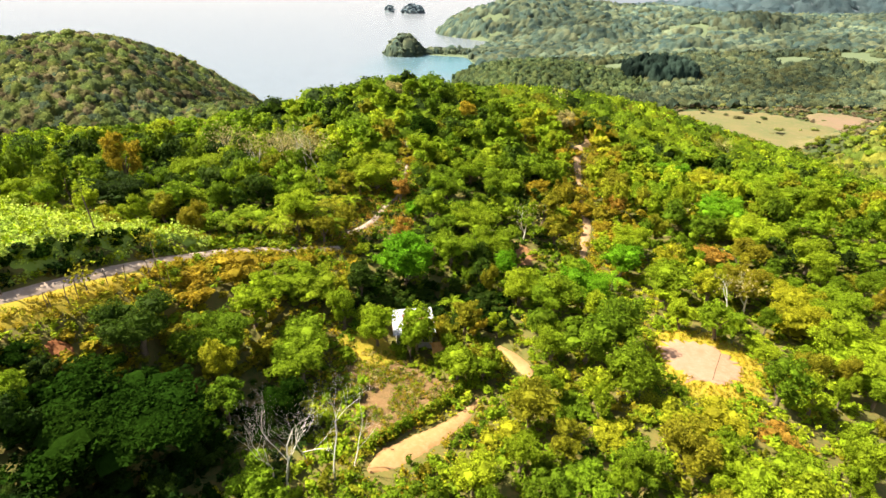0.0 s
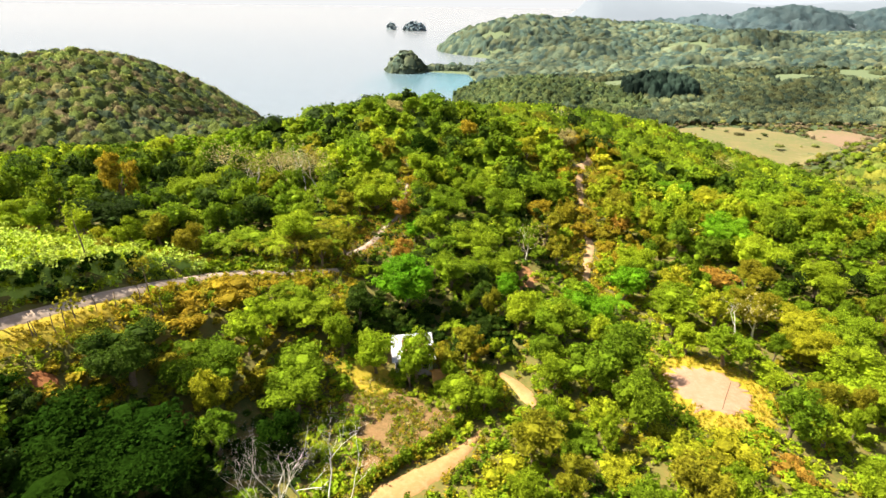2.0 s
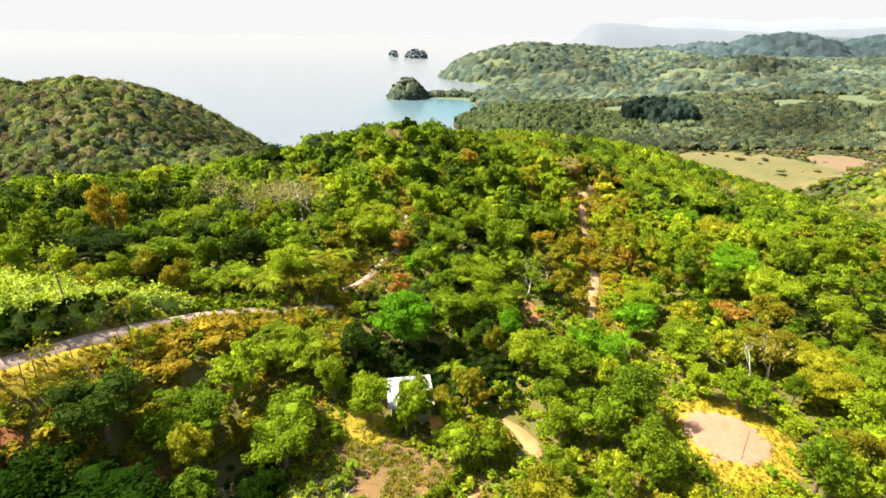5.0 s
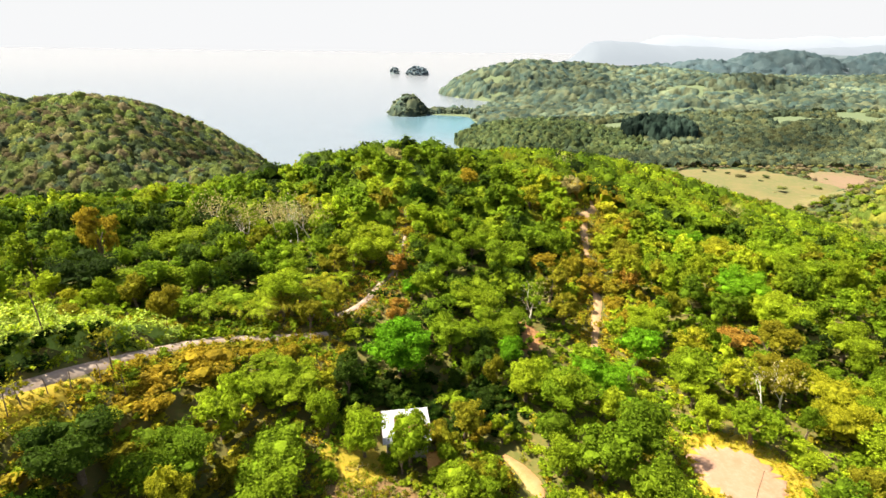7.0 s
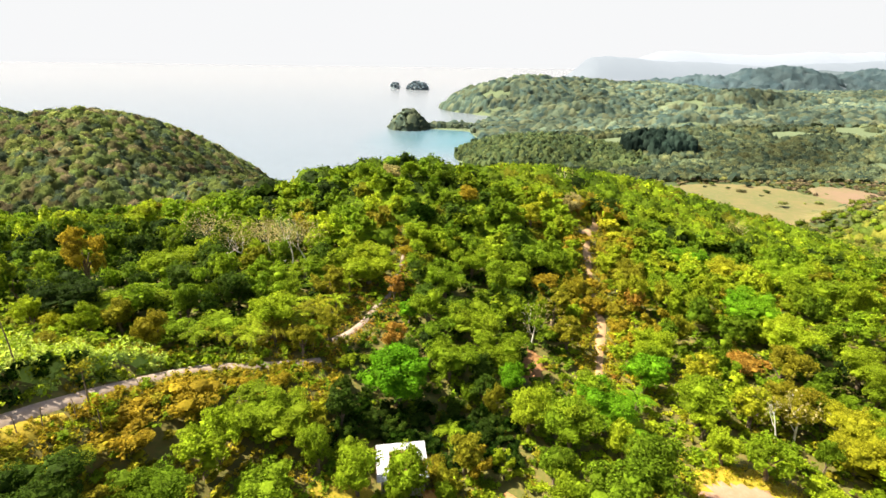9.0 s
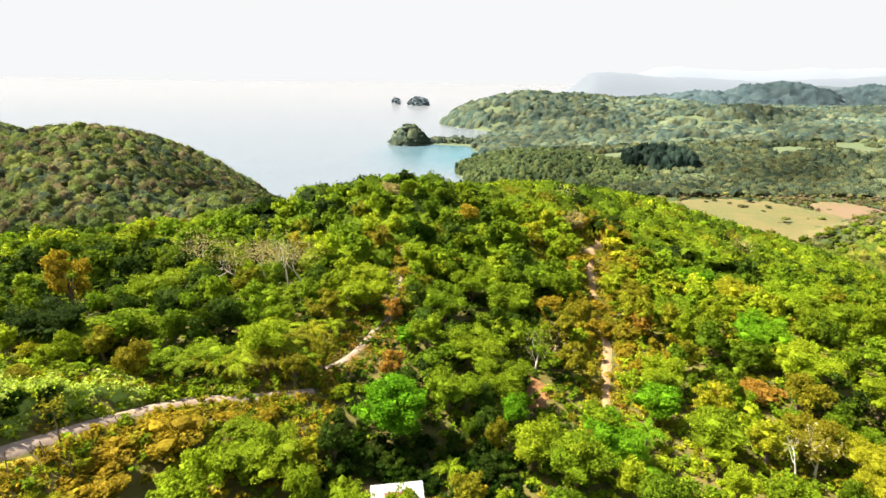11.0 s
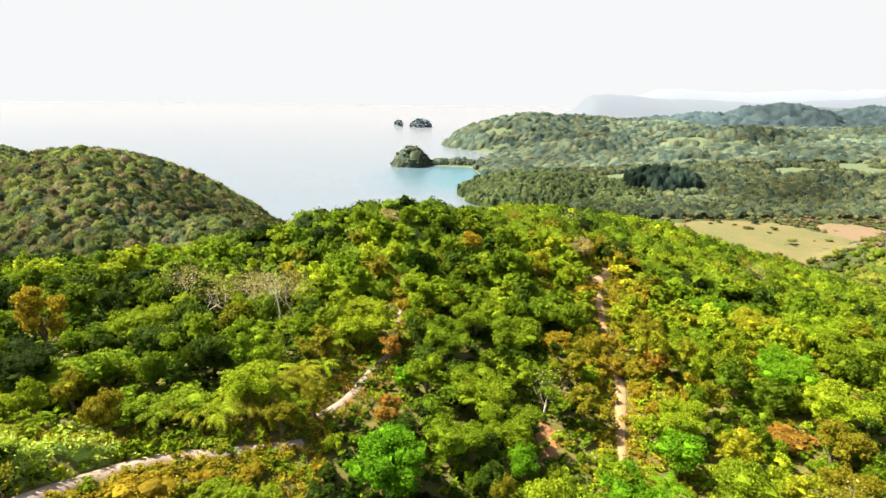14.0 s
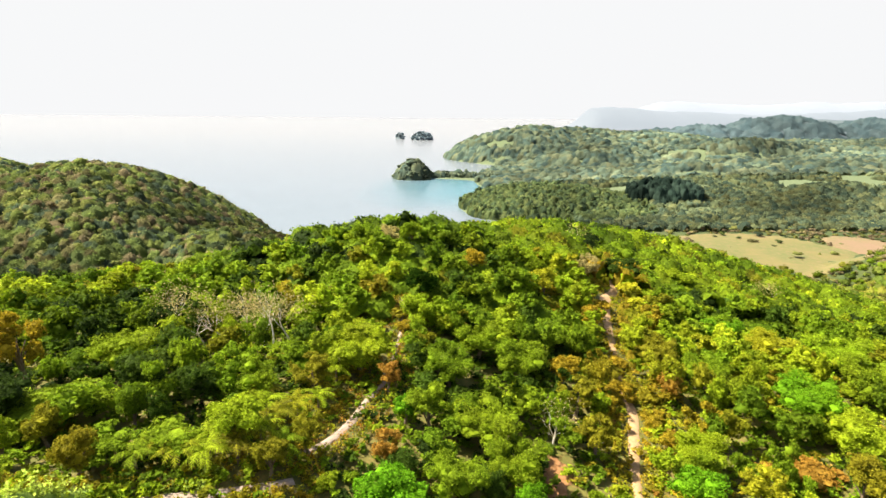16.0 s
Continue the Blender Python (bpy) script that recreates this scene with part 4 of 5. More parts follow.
x, y = grove(-120, 120, 84, 122, 4.6, 2.0)
clear_of = np.array([all(math.hypot(a - c, b - d) > 0.5 * r + 1.4 for c, d, r in STANDING if d > 74) for a, b in zip(x, y)])
forest("forest", x[clear_of], y[clear_of], MID_FINE, (2.3, 4.4), (4.0, 9.5), "mixed tropical woodland of many greens over the hill", 30)
x, y = grove(-190, 190, 122, 165, 5.2, 2.0)
clear_of = np.array([all(math.hypot(a - c, b - d) > 0.5 * r + 1.6 for c, d, r in STANDING if d > 110) for a, b in zip(x, y)])
forest("forest", x[clear_of], y[clear_of], MID, (2.7, 4.9), (4.0, 8.2), "mixed tropical woodland of many greens over the hill", 31)
x, y = grove(-270, 270, 165, 270, 7.6, jitter=0.9)
clear_of = np.array([all(math.hypot(a - c, b - d) > 0.5 * r + 1.6 for c, d, r in STANDING if d > 155) for a, b in zip(x, y)])
forest("forest", x[clear_of], y[clear_of], MID2, (2.4, 4.6), (3.5, 8.0), "taller trees on the far slope of the hill", 32)
def wooded(x, y):
    return ~is_open(x, y, 1.0) & (np.abs(x) < 0.87 * y + 45)


def on_cape(x, y):
    return (((x - 150) / 140) ** 2 + ((y - 765) / 125) ** 2 < 1.1) & ~in_grove(x, y)


def in_grove(x, y):
    return ((x - 330) / 52) ** 2 + ((y - 806) / 34) ** 2 + 0.25 * np.sin(x * 0.13) < 1


canopy("forest", -270, 270, 166, 268, 1.25, (1.7, 4.2), (1.1, 1.8), None, "mixed tropical woodland on the far slope of the hill", 61, wooded)
canopy("undergrowth", -190, 190, 122, 168, 1.1, (1.2, 2.4), (0.6, 1.1), None, "close undergrowth beneath the trees on the hill", 62, lambda x, y: wooded(x, y) & ~is_open(x, y, 1.8))
canopy("forest", -560, 120, 266, 640, 1.3, (1.8, 4.6), (1.0, 1.7), HILL, "dense mixed green woodland on the hill by the bay", 33, wooded, spread=0.45)
x, y = grove(-420, 110, 266, 560, 12.0, jitter=1.2)
forest("forest", x, y, FAR, (2.2, 4.8), (1.3, 2.1), "taller ragged trees rising from the woodland on the hill", 56, HILL)
canopy("forest", 110, 560, 266, 640, 1.7, (2.0, 4.6), (0.8, 1.5), LUSH, "bright green woodland sloping down to the meadow", 52, lambda x, y: wooded(x, y) & (y < 430 - 40 * (x > 255)))
x, y = grove(250, 520, 385, 600, 6.6, jitter=1.0)
forest("forest", x, y, FAR, (1.8, 4.6), (0.9, 1.6), "olive scrub and dry bushes on the slope above the meadow", 46, [(0.17, 0.18, 0.05), (0.19, 0.17, 0.075), (0.13, 0.15, 0.045), (0.22, 0.18, 0.10)])
x, y = grove(170, 345, 350, 500, 8.5)
forest("forest", x, y, FAR, (2.6, 5.2), (1.5, 2.4), "ragged green trees along the meadow's near edge", 50, LUSH)
mx, my = scatter(rng, 258, 400, 436, 590, 27, 1.3)
forest("forest", mx, my, FAR, (1.8, 6.5), (0.8, 1.3), "a few olive bushes scattered over the dry meadow", 51, HILL)
canopy("forest", 0, 300, 630, 910, 1.7, (2.2, 4.6), (1.4, 2.4), CAPE, "dark green woodland on the low cape", 37, on_cape)
x, y = grove(10, 300, 630, 900, 15, jitter=1.1)
ok = on_cape(x, y)
forest("forest", x[ok], y[ok], VERY_FAR, (3.4, 6.0), (1.9, 2.8), "taller trees rising from the low cape", 57, CAPE)
canopy("forest", 262, 396, 755, 850, 1.6, (3.6, 7), (2.2, 2.9), CLOUD_SHADE, "dense grove on the plain, cloud shadow painted into its leaves", 47, in_grove)
canopy("forest", 60, 900, 590, 960, 2.1, (2.6, 6.5), (0.8, 1.5), HAZE_COAST, "hazy green woodland on the coastal plain", 38, lambda x, y: wooded(x, y) & ~on_cape(x, y) & ~in_grove(x, y), 0.006, 0.4, 0.34)
canopy("forest", -120, 1420, 955, 1760, 4.2, (4.5, 10), (0.7, 1.3), HAZE_HEADLAND, "hazy green woodland on the headland", 34, wooded, 0.005, 0.4, 0.2)
# islet leaf colours carry painted haze, bluer on the far pair
ix, iy = grove(-110, 110, 1040, 1130, 5.0, floor=0.2)
forest("forest", ix, iy, VERY_FAR, (3.4, 6), (1.4, 2.2), "green trees covering an islet, greyed for haze", 48, [(0.13, 0.165, 0.10), (0.15, 0.185, 0.11), (0.11, 0.14, 0.095)])
ix, iy = grove(-215, -30, 2110, 2240, 8.0, floor=0.2)
forest("forest", ix, iy, VERY_FAR, (6, 9), (1.2, 1.7), "trees on two small islets, tinted blue for haze", 49, [(0.155, 0.20, 0.225), (0.17, 0.215, 0.24), (0.14, 0.185, 0.215)])
canopy("forest", 500, 2500, 1745, 2560, 13, (16, 30), (0.4, 0.6), HAZE_RIDGE, "woodland on distant ridges, tinted blue for haze", 35, wooded, 0.004, 0.12)
x, y = scatter(rng, -70, 70, -40, 33, 6.6)
under = (np.abs(x) < 44) & (y > -14) & ((np.abs(x) < 30) | (y > 18))
FINE = [crown_arrays(s, 240 + i, 11, 1300, 0.36) for i, s in enumerate(("round", "spread", "tall", "loose", "shrub"))]
forest("forest", x[under], y[under], FINE, (2.6, 4.4), (4.5, 7.5), "mixed green woodland below the viewpoint", 36)
forest("forest", x[~under], y[~under], MID2, (3.2, 4.6), (5, 8), "woodland behind the viewpoint", 53)


# ---- undergrowth between the trees ----
LOW = [crown_arrays("shrub", 90 + i, 3, 36, 0.9) for i in range(4)]
x, y = scatter(rng, -108, 108, 0, 122, 1.8)
ok = (np.abs(x) < 0.86 * np.maximum(y, 26) + 10) & (y > -1) & ~is_open(x, y, 0.7)
forest("undergrowth", x[ok], y[ok], LOW, (1.3, 2.5), (1.3, 3.4), "knee-high to head-high scrub and dry weeds", 41)
x, y = scatter(rng, -150, 150, 97, 165, 3.6)
ok = (np.abs(x) < 0.86 * y + 10) & ~is_open(x, y, 0.7)
ok &= ~open_slope(x, y, 7.0) | (rng.random(len(x)) < 0.3)
forest("undergrowth", x[ok], y[ok], LOW, (1.6, 2.8), (1.6, 4.0), "scrub and dry weeds on the hill", 42)


# ---- the farthest hills, haze painted as a pale glow ----
def haze_material(name, colour, glow):
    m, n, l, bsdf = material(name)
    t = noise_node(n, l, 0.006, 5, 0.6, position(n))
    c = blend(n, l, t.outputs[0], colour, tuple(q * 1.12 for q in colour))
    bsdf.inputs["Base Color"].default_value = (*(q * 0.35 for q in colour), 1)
    # emission stands in for the haze before the hills
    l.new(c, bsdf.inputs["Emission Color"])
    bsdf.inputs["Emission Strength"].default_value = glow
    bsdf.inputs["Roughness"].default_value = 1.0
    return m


def range_of_hills(name, x0, x1, y0, depth, height, mat, seed, label, rough=0.22, taper=0.16):
    rng = np.random.default_rng(seed)
    xs, ys = np.linspace(x0, x1, 120), np.linspace(-1, 1, 14)
    u = (xs - x0) / (x1 - x0)
    crest = np.zeros(len(xs))
    for k in range(1, 26):
        crest += rng.standard_normal() / k ** 1.1 * np.sin(2 * math.pi * k * u * 1.3 + rng.uniform(0, 6.28))
    crest = height * np.clip(0.72 + rough * crest, 0.2, 1.2) * smooth(0, taper, u) * smooth(1.3, 0.8, u)
    gx, gv = np.meshgrid(xs, ys)
    z = np.interp(gx, xs, crest) * (1 - gv ** 2) ** 0.8 - 4
    v, f = sheet(xs, ys, lambda a, b: 0 * a)
    v = np.stack([gx.ravel(), (y0 + gv * depth).ravel(), z.ravel()], 1)
    return tagged(new(name, mesh_of(name, v, f, mat, smooth_faces=True)), label, "distant hills", kind="structure")


range_of_hills("backdrop_hills", 775, 3600, 3350, 260, 150, haze_material("hazy_hills", (0.118, 0.132, 0.144), 1.0), 3, "hazy blue-grey hills across the water", 0.06, 0.05)
range_of_hills("backdrop_hills", 1300, 4700, 4550, 280, 225, haze_material("misty_hills", (0.165, 0.178, 0.192), 1.0), 5, "pale misty hills at the horizon", 0.08)

# ---- house, hut and posts ----
def box_arrays(x0, x1, y0, y1, z0, z1):
    v = np.array([(x, y, z) for z in (z0, z1) for y in (y0, y1) for x in (x0, x1)], float)
    f = np.array([(0, 2, 3), (0, 3, 1), (4, 5, 7), (4, 7, 6), (0, 1, 5), (0, 5, 4), (2, 6, 7), (2, 7, 3), (0, 4, 6), (0, 6, 2), (1, 3, 7), (1, 7, 5)])
    return v, f


def corrugated(corners, ribs, depth=0.05, thick=0.04):
    """A ribbed metal sheet between four corners (near left, near right, far right, far left), ribs running from near to far."""
    a, b, c, d = (np.array(q, float) for q in corners)
    n = ribs * 4 + 1
    u = np.linspace(0, 1, n)[:, None]
    up = np.cross(b - a, d - a)
    up /= np.linalg.norm(up)
    wave = depth * np.cos(u * ribs * 2 * math.pi) * up
    lo, hi = a + (b - a) * u + wave, d + (c - d) * u + wave
    v = np.concatenate([lo, hi, lo - up * thick, hi - up * thick])
    i = np.arange(n - 1)
    tris = [np.stack([i, i + 1, n + i + 1], 1), np.stack([i, n + i + 1, n + i], 1),
            np.stack([2 * n + i, 3 * n + i + 1, 2 * n + i + 1], 1), np.stack([2 * n + i, 3 * n + i, 3 * n + i + 1], 1),
            np.stack([i, 2 * n + i + 1, i + 1], 1), np.stack([i, 2 * n + i, 2 * n + i + 1], 1),
            np.stack([n + i, n + i + 1, 3 * n + i + 1], 1), np.stack([n + i, 3 * n + i + 1, 3 * n + i], 1)]
    return v, np.concatenate(tris)


def painted(name, a, b, rough, metal=0.0, scale=1.5):
    m, n, l, bsdf = material(name)
    t = noise_node(n, l, scale, 5, 0.7, position(n))
    l.new(blend(n, l, stretch(n, l, t.outputs[0], 0.45, 0.75), a, b), bsdf.inputs["Base Color"])
    bsdf.inputs["Roughness"].default_value, bsdf.inputs["Metallic"].default_value = rough, metal
    return m


white_metal = painted("white_roof_sheet", (0.37, 0.37, 0.38), (0.28, 0.27, 0.26), 0.45)
rust_metal = painted("rusty_roof_sheet", (0.19, 0.065, 0.035), (0.24, 0.105, 0.06), 0.75)
plaster = painted("grey_plaster", (0.40, 0.37, 0.33), (0.30, 0.27, 0.23), 0.9)
dark_wood = painted("weathered_timber", (0.16, 0.10, 0.06), (0.24, 0.16, 0.10), 0.85, scale=4)
thatch = painted("orange_thatch", (0.46, 0.24, 0.06), (0.36, 0.17, 0.05), 0.95, scale=5)
glass_dark = painted("window_glass", (0.02, 0.025, 0.03), (0.03, 0.035, 0.04), 0.08)


def house():
    ob = new("house")
    z0 = float(rise(-4.7, 63.8))
    ob.matrix_world = pose(-4.7, 63.8, z0, 0, 0, 8) @ Matrix.Diagonal((0.92, 0.92, 1, 1))
    part("wall", mesh_of("wall", *join([box_arrays(-2.7, 2.7, -2.4, -2.25, -0.6, 2.7), box_arrays(-2.7, 2.7, 2.25, 2.4, -0.6, 3.1),
                                        box_arrays(-2.7, -2.55, -2.25, 2.25, -0.6, 2.8), box_arrays(2.55, 2.7, -2.25, 2.25, -0.6, 2.8)]), plaster), ob, "grey plastered wall")
    part("roof", mesh_of("roof", *corrugated(((-3.2, -3.0, 2.82), (3.2, -3.0, 2.82), (3.2, 3.0, 3.25), (-3.2, 3.0, 3.25)), 24, 0.035), white_metal), ob, "white ribbed metal roof")
    part("roof_patch", mesh_of("roof_patch", *corrugated(((-1.5, -2.9, 2.93), (1.9, -2.9, 2.93), (1.9, 1.6, 3.24), (-1.5, 1.6, 3.24)), 13, 0.035), rust_metal), ob, "rust-red metal sheets laid on the roof")
    for x0, x1 in ((-3.24, -3.2), (3.2, 3.24)):
        part("fascia", mesh_of("fascia", *box_arrays(x0, x1, -3.0, 3.0, 2.66, 3.0), dark_wood), ob)
    door = part("door", mesh_of("door", *box_arrays(-0.45, 0.45, -2.47, -2.41, 0.0, 2.05), dark_wood), ob, "weathered timber door")
    part("handle", mesh_of("handle", *box_arrays(0.3, 0.36, -2.53, -2.475, 0.95, 1.1), white_metal), door)
    for cx in (-1.7, 1.7):
        w = part("window", mesh_of("window", *join([box_arrays(cx - 0.5, cx + 0.5, -2.47, -2.41, 0.95, 1.02), box_arrays(cx - 0.5, cx + 0.5, -2.47, -2.41, 1.9, 1.97),
                                                    box_arrays(cx - 0.5, cx - 0.43, -2.47, -2.41, 1.02, 1.9), box_arrays(cx + 0.43, cx + 0.5, -2.47, -2.41, 1.02, 1.9)]), dark_wood), ob)
        part("pane", mesh_of("pane", *box_arrays(cx - 0.43, cx + 0.43, -2.44, -2.415, 1.02, 1.9), glass_dark), w)
    return tagged(ob, "small white metal-roofed house with a rust-red lean-to among trees", "house")


house()


def hut():
    ob = new("hut")
    ob.matrix_world = pose(-0.6, 59.6, float(rise(-0.6, 59.6)), 0, 0, 12)
    for x in (-1.0, 1.0):
        for y in (-0.9, 0.9):
            part("post", mesh_of("post", *tube([(x, y, -0.5), (x, y, 1.9)], [0.07, 0.06]), dark_wood, smooth_faces=True), ob)
    rng = np.random.default_rng(2)
    pieces = []
    for s in (-1, 1):
        q = np.column_stack([rng.uniform(-1.5, 1.5, 260), rng.uniform(0, 1, 260)])
        at = np.column_stack([q[:, 0], s * 1.45 * q[:, 1], 2.85 - 1.05 * q[:, 1]])
        pieces.append(leaf_cards(rng, at, np.tile([0, s * 0.6, 0.8], (260, 1)), 0.3, 0.25))
        v = np.array([(-1.5, 0, 2.8), (1.5, 0, 2.8), (1.5, s * 1.45, 1.75), (-1.5, s * 1.45, 1.75), (-1.5, 0, 2.68), (1.5, 0, 2.68), (1.5, s * 1.45, 1.63), (-1.5, s * 1.45, 1.63)], float)
        pieces.append((v, np.array([(0, 1, 2), (0, 2, 3), (4, 6, 5), (4, 7, 6), (2, 7, 3), (2, 6, 7), (0, 3, 7), (0, 7, 4), (1, 5, 6), (1, 6, 2)])))
    part("roof", mesh_of("roof", *join(pieces), thatch), ob, "orange-brown thatch roof")
    return tagged(ob, "small open garden hut with an orange thatch roof", "hut")


hut()


def post(x, y, height, radius, lean, label, name="post"):
    z = float(rise(x, y))
    rng = np.random.default_rng(int(abs(x * 100)))
    pts = [(x + lean[0] * k / 4 + 0.04 * rng.standard_normal(), y + lean[1] * k / 4, z - 0.5 + (height + 0.5) * k / 4) for k in range(5)]
    ob = new(name, mesh_of(name, *tube(pts, [radius * (1 - 0.09 * k) for k in range(5)]), bark_brown, smooth_faces=True))
    return tagged(ob, label, "post", "posts along the track")


for x, y, tall in ((-40.7, 47.8, 2), (-40.3, 47.8, 2.25), (-39.6, 49.1, 2.5), (-39.2, 50, 2.75), (-38.1, 53.7, 2), (-37.2, 55.3, 2.25), (-35.7, 57.6, 2.5), (-33.5, 57.5, 2.75)):
    post(x, y, tall, 0.06, (0.25 * math.sin(x * 3), 0.1), "thin rough stake in the dry grass below the track", "stake")
post(35.2, 56.2, 4.6, 0.05, (0.1, 0), "thin bare pole standing at the edge of a clearing", "pole")


# ---- bare and dry trees ----
def bare_tree(x, y, height, seed, label, lean=(0.0, 0.0), twigs=3, width=0.10, leaves=0, upright=0.05, fork=0.72):
    """A leafless tree: a forked trunk, limbs and fine twigs."""
    rng = np.random.default_rng(seed)
    trunk_pieces, limb_pieces = [], []

    def grow(p, d, length, radius, level, store):
        pts, radii, q, dd = [p], [radius], np.array(p, float), np.array(d, float)
        for k in range(4):
            dd = dd + 0.16 * rng.standard_normal(3) + np.array([0, 0, upright])
            dd /= np.linalg.norm(dd)
            q = q + dd * length / 4
            pts.append(tuple(q))
            radii.append(radius * (1 - 0.15 * (k + 1)))
        store.append(tube(pts, radii, 5 if level < 2 else 3))
        if level < twigs:
            for k in range(3 + (level > 0)):
                j = rng.integers(2, 5)
                side = rng.standard_normal(3)
                side[2] = abs(side[2]) * 0.5
                nd = dd + fork * side / np.linalg.norm(side)
                grow(pts[j], nd / np.linalg.norm(nd), length * rng.uniform(0.5, 0.72), radii[j] * 0.58, level + 1, limb_pieces)

    grow((0, 0, -0.4), (lean[0], lean[1], 1.0), height * 0.5, width, 0, trunk_pieces)
    ob = new("bare_tree")
    ob.matrix_world = pose(x, y, float(rise(x, y)))
    part("trunk", mesh_of("trunk", *trunk_pieces[0], bark_grey, smooth_faces=True), ob)
    part("branchwork", mesh_of("branchwork", *join(limb_pieces), bark_grey, smooth_faces=True), ob)
    if leaves:
        at = rng.standard_normal((leaves, 3)) * np.array([0.2, 0.2, 0.13]) * height + np.array([lean[0] * height * 0.3, 0, height * 0.68])
        part("crown", mesh_of("crown", *leaf_cards(rng, at, np.tile([0, 0, 1.0], (leaves, 1)), 0.3, 1.0), leaf_material["straw"]), ob, "thin straw-coloured leaf remnants")
    return tagged(ob, label, "tree", "bare trees")


for x, y, h, s, lean, thick in ((-16.9, 36.8, 15.0, 3, (-0.02, 0.08), 0.10), (-15.4, 36.3, 16.0, 5, (0.26, 0.10), 0.12), (-14.3, 39.3, 14.0, 8, (0.34, 0.05), 0.09), (-11.2, 37.5, 13.5, 9, (0.10, 0.12), 0.10),
                                (-9.6, 38.8, 10.5, 12, (0.14, 0.05), 0.07)):
    bare_tree(x, y, h, s, "leafless tree with pale bleached forked branches", lean, upright=0.10, fork=0.8, width=thick, twigs=4)
for x, y, h, s in tuple((a, b, c, 60 + i) for i, (a, b, c) in enumerate(BARE_SPOTS)) + ((16.3, 96.5, 8, 26), (18.0, 97.5, 7, 27), (46, 73, 8, 28), (49.5, 74.5, 8, 29), (101, 185, 10, 30), (43, 196, 10, 31)):
    bare_tree(x, y, h, s, "leafless pale grey tree among the greenery", twigs=3, width=0.22, leaves=(520, 160, 330)[s % 3] if y > 100 else 60)


# ---- palms and banana-like plants ----
def palm_mesh(seed, fronds, length):
    rng = np.random.default_rng(seed)
    pieces = []
    for k in range(fronds):
        a = k * 2.4 + rng.uniform(-0.2, 0.2)
        lift = rng.uniform(0.35, 1.25)
        pts = []
        for j in range(7):
            u = j / 6
            q = length * u * math.cos(lift * (1 - 0.55 * u))
            pts.append((q * math.cos(a), q * math.sin(a), length * (u * math.sin(lift) - 0.75 * u * u)))
        pts = np.array(pts)
        side = np.array([-math.sin(a), math.cos(a), 0])
        for j in range(6):
            for s in (-1, 1):
                for h in (0.0, 0.5):
                    p = pts[j] * (1 - h) + pts[j + 1] * h
                    w = length * 0.24 * math.sin(math.pi * min(1, (j + h) / 6 * 0.85 + 0.12))
                    d = pts[j + 1] - pts[j]
                    tip = p + side * s * w + d * 0.9 - np.array([0, 0, 0.35 * w])
                    pieces.append((np.array([p, p + d * 0.42, tip]), np.array([(0, 1, 2)])))
        pieces.append(tube(pts, [0.04 - 0.005 * j for j in range(7)], 3))
    return join(pieces)


PALM = [mesh_of("fronds", *palm_mesh(50 + i, 13, 2.6), leaf_material["lime"]) for i in range(2)]
PALM_STEM = mesh_of("trunk", *tube([(0, 0, -0.5), (0.05, 0, 0.8), (0, 0.06, 1.7), (0.02, 0, 2.5)], [0.2, 0.16, 0.14, 0.13]), bark_brown, smooth_faces=True)
for i, (x, y, s, hue) in enumerate(PALM_SPOTS):
    ob = new("palm")
    ob.matrix_world = Matrix.LocRotScale((x, y, float(rise(x, y))), Euler((0, 0, i * 1.7)), (s, s, s))
    part("trunk", PALM_STEM, ob)
    top = part("fronds", PALM[i % 2], ob)
    top.location = (0.02, 0, 2.45)
    top.material_slots[0].link = "OBJECT"
    top.material_slots[0].material = leaf_material[hue]
    tagged(ob, "young palm with arching feathery fronds by the track", "palm", "palms by the track")


# ---- slim young trees along the track ----
for i, (x, y, h) in enumerate(((-36.2, 60.2, 4.4), (-44.6, 47.6, 5.5), (-41.8, 59.5, 6.5), (-38.9, 51.4, 2.6))):
    ob = new("sapling")
    ob.matrix_world = pose(x, y, float(rise(x, y)), 0, 0, i * 57)
    part("trunk", mesh_of("trunk", *tube([(0, 0, -0.4), (0.08, 0, h * 0.4), (0.02, 0.1, h * 0.75), (0.1, 0.05, h)], [0.09, 0.075, 0.06, 0.03]), bark_brown, smooth_faces=True), ob)
    rng = np.random.default_rng(200 + i)
    at = np.array([0.06, 0.04, h]) + rng.standard_normal((90, 3)) * np.array([0.6, 0.6, 0.4])
    part("crown", mesh_of("crown", *leaf_cards(rng, at, np.tile([0, 0, 1.0], (90, 1)), 0.34), leaf_material[("olive", "yellow", "green")[i % 3]]), ob)
    tagged(ob, "slim young tree with a small tuft of leaves", "tree", "saplings along the track")


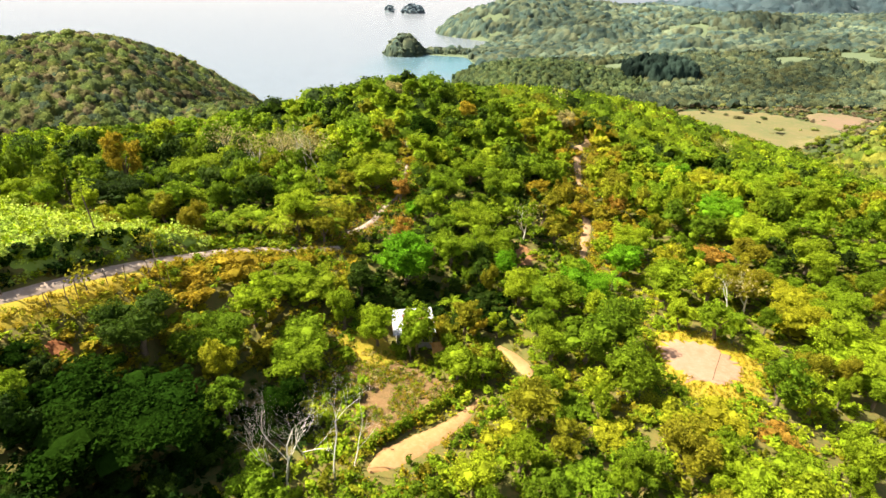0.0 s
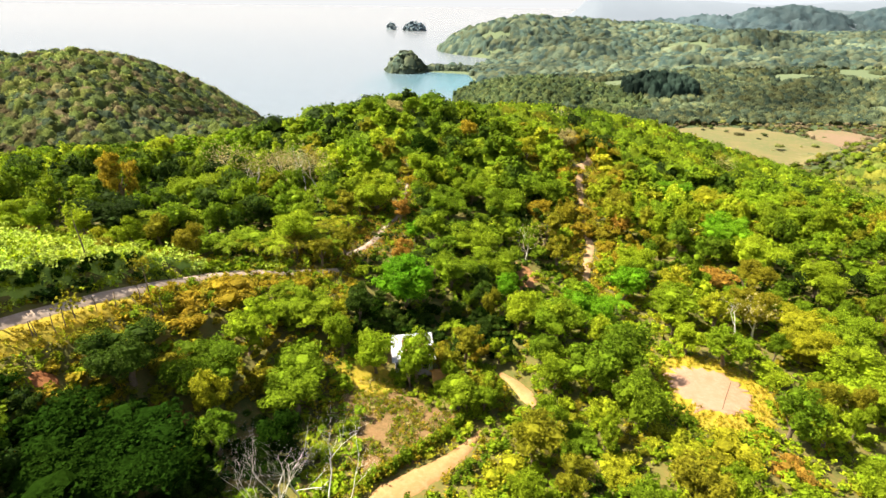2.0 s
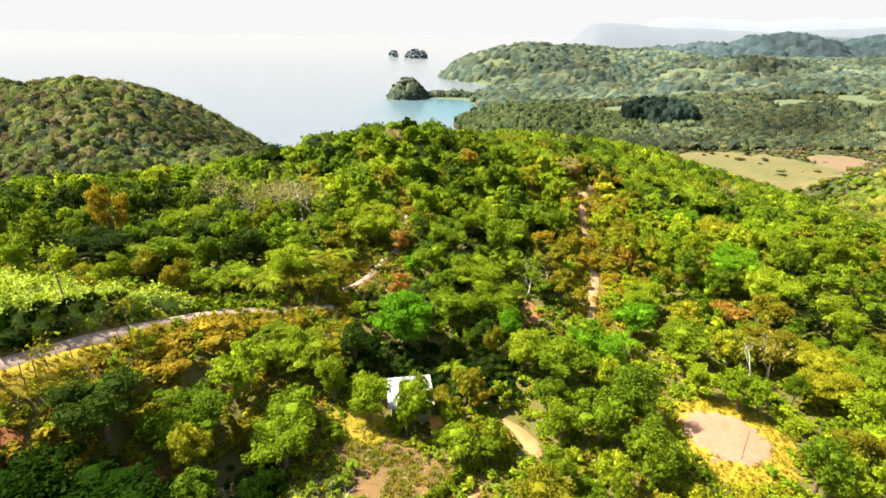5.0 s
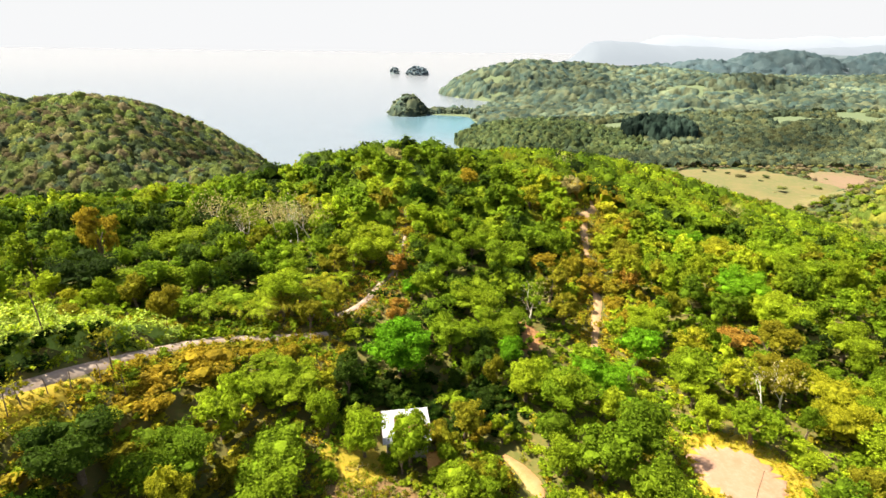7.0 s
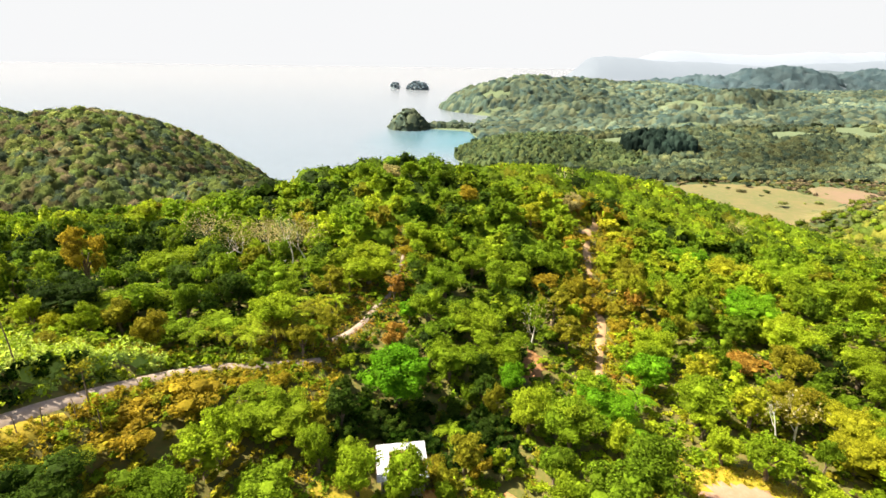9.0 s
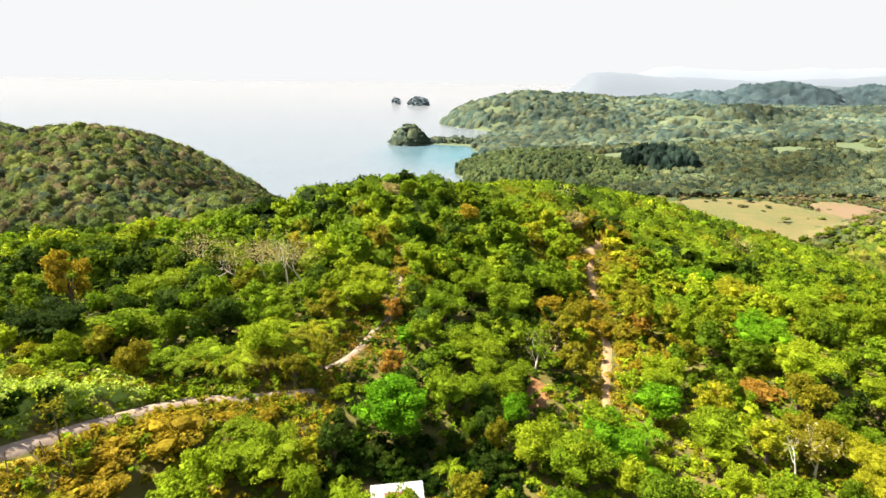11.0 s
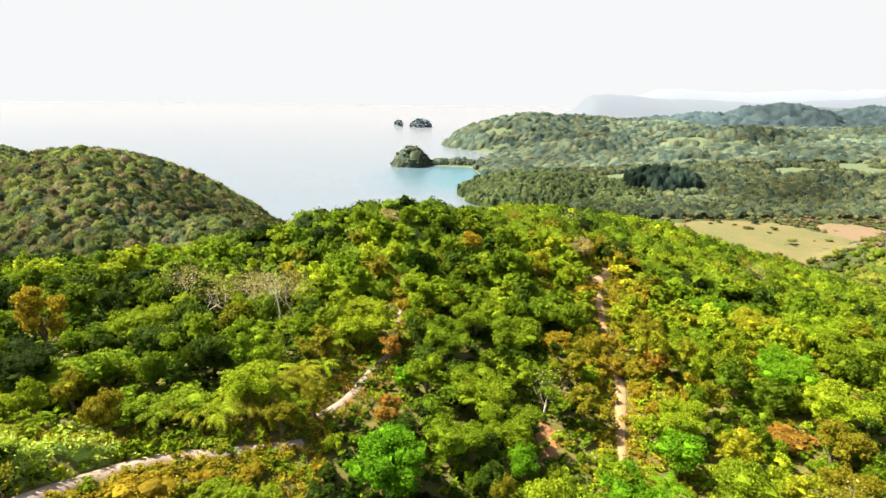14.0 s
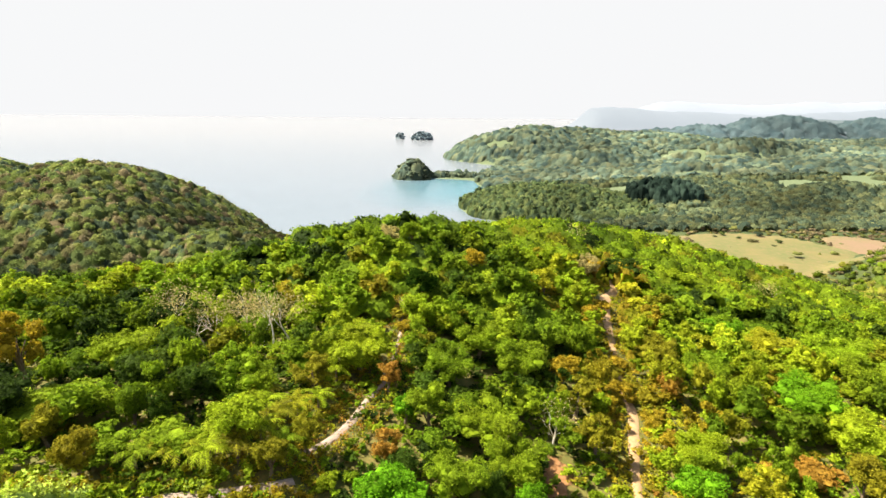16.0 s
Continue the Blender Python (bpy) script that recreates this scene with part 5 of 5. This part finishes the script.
# ---- garden: hedge, beds; field of creepers; dry grass ----
def tufts(name, x, y, size, height, hues, label, seed, blades=14):
    """Many small leafy plants as one object."""
    rng = np.random.default_rng(seed)
    z = rise(x, y)
    n = len(x)
    cols = np.array([LEAF[hues[k]][w] for k, w in zip(rng.integers(len(hues), size=n), rng.integers(2, size=n))]) * rng.uniform(0.8, 1.25, (n, 1))
    tall = np.repeat(np.broadcast_to(height, n), blades)
    at = np.repeat(np.column_stack([x, y, z]), blades, axis=0) + rng.standard_normal((n * blades, 3)) * np.array([size, size, 0])
    at[:, 2] += tall * (0.45 + 0.35 * rng.standard_normal(n * blades))
    at[:, 2] = np.maximum(at[:, 2], np.repeat(z, blades) + 0.05)
    v, f = leaf_cards(rng, at, np.tile([0, 0, 1.0], (n * blades, 1)), size * 1.1, 1.0)
    me = mesh_of(name, v, f, forest_material, np.repeat(cols, blades * 4, axis=0))
    return tagged(new(name, me), label, "plants", kind="stuff")


rng = np.random.default_rng(77)
gx, gy = scatter(rng, -15, 4, 42, 60, 0.42)
ok = inside(OPEN[1 + 1], gx, gy) & (np.array([noise.noise(Vector((a * 0.3, b * 0.3, 3))) + 0.7 * noise.noise(Vector((a * 0.9, b * 0.9, 5))) for a, b in zip(gx, gy)]) > -0.12)
tufts("garden_plants", gx[ok], gy[ok], 0.15, 0.55, ("olive", "golden", "moss", "olive", "straw", "green"), "clumps of low vegetables and weeds in brown soil", 78, 26)
u = np.linspace(0, 1, 60)
hx = np.interp(u, (0, 0.35, 0.7, 1), (-8.4, -4.6, -1.0, 2.4)) + rng.normal(0, 0.15, 60)
hy = np.interp(u, (0, 0.35, 0.7, 1), (41.9, 45.4, 49.0, 53.0)) + rng.normal(0, 0.15, 60)
tufts("hedge", hx, hy, 0.24, 1.2, ("olive", "green", "moss", "green"), "low clipped leafy hedge along the dirt lane", 79, 110)
fx, fy = scatter(rng, -68, -32, 46, 80, 0.72)
ok = inside(OPEN[4], fx, fy)
mound = np.array([noise.noise(Vector((a * 0.33, b * 0.33, 8))) + 0.6 * noise.noise(Vector((a * 0.8, b * 0.8, 2))) for a, b in zip(fx, fy)])
tufts("creepers", fx[ok], fy[ok], 0.30, 0.5 + 2.0 * np.clip(mound[ok] + 0.15, 0, 1), ("pale", "pale", "lime", "pale", "lime"), "bright creeper leaves mounded over a field", 80, 26)
tx, ty = scatter(rng, 27, 47, 49, 70, 0.7)
ok = inside(OPEN[0], tx, ty) & ~inside(OPEN[1], tx, ty)
tufts("dry_grass", tx[ok], ty[ok], 0.16, 0.5, ("golden", "yellow", "golden"), "dry yellow grass round the clearing", 81, 20)
tx, ty = scatter(rng, -15, -6, 56, 61, 0.55)
ok = inside(OPEN[3], tx, ty)
tufts("dry_grass", tx[ok], ty[ok], 0.15, 0.45, ("yellow", "golden"), "strip of dry yellow grass beside the garden", 84, 8)
tx, ty = scatter(rng, -46, -18, 44, 80, 0.75)
line_x = np.interp(ty, (44, 48, 53.4, 59, 66, 71, 74.1, 77.3), (-47, -43.7, -40.3, -38, -35.6, -32.9, -29.7, -23.5))
ok = (tx - line_x > 1.3) & (tx - line_x < 5.5)
tufts("dry_grass", tx[ok], ty[ok], 0.17, 0.55, ("golden", "yellow", "golden"), "dry yellow grass on the bank below the track", 82, 34)
# dark and deep hues here paint the shade of the cut bank
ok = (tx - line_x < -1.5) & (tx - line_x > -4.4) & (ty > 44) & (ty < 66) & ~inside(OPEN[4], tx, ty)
tufts("bank_growth", tx[ok], ty[ok], 0.42, 1.3, ("dark", "deep", "deep"), "tangled growth on the upper edge of the track, bank shade painted in", 85, 34)
ok = (tx - line_x < -1.5) & (tx - line_x > -3.6) & (ty > 66) & ~inside(OPEN[4], tx, ty)
tufts("bank_growth", tx[ok], ty[ok], 0.42, 0.9, ("green", "lime", "pale", "green"), "tangled green growth on the upper edge of the track", 83, 34)

# growth round the house
tree("round", "green", -4.0, 60.0, 3.0, 8.4, 1, 0.7)
tree("round", "lime", -9.3, 60.0, 3.0, 6.6, 2, 2.1)
tree("shrub", "green", -6.4, 59.4, 1.9, 3.0, 0, 1.3)
tree("round", "olive", -1.2, 62.6, 2.1, 5.4, 0, 2.4)
tree("loose", "olive", 0.6, 60.8, 2.4, 5.6, 1, 4.0)
tree("round", "olive", 2.8, 57.6, 1.7, 4.0, 0, 0.4)
tree("round", "green", -0.4, 57.4, 1.5, 3.2, 2, 5.0)
tree("loose", "green", 5.6, 56.2, 2.2, 5.2, 2, 3.4)

# dry grass along the sandy tracks
for ti, (x0, x1, y0, y1, hues) in ((1, (-24, -2, 82, 132, ("golden", "yellow", "olive", "rust"))), (4, (18, 60, 80, 184, ("golden", "golden", "yellow", "olive")))):
    tx, ty = scatter(rng, x0, x1, y0, y1, 0.8 if ti == 1 else 0.95)
    c, w = TRACKS[ti]
    d = np.min([np.hypot(tx - cx, ty - cy) - ww for (cx, cy), ww in zip(c[::2], w[::2])], axis=0)
    ok = (d > 0.15) & (d < 3.6) & (rng.random(len(tx)) < 1.15 - d * 0.2)
    tufts("dry_grass", tx[ok], ty[ok], 0.26, 0.8, hues, "dry golden grass along a dirt track", 90 + ti, 14)

# rough grass and weeds on the open ground between the trees
tx, ty = scatter(rng, -48, 60, 30, 84, 1.15)
ok = (verge(tx, ty, 7.0) | sunward(tx, ty, 7.0) | forecourt(tx, ty, 7.5)) & ~is_open(tx, ty, 0.25)
tufts("dry_grass", tx[ok], ty[ok], 0.26, 0.8, ("golden", "yellow", "olive", "golden", "lime", "green"), "rough dry grass and weeds between the trees", 97, 26)
tx, ty = scatter(rng, -28, 28, -10, 34, 1.5)
ok = ~is_open(tx, ty, 0.25)
tufts("dry_grass", tx[ok], ty[ok], 0.42, 0.9, ("golden", "yellow", "olive", "green", "lime"), "rough grass and weeds below the viewpoint", 98, 16)
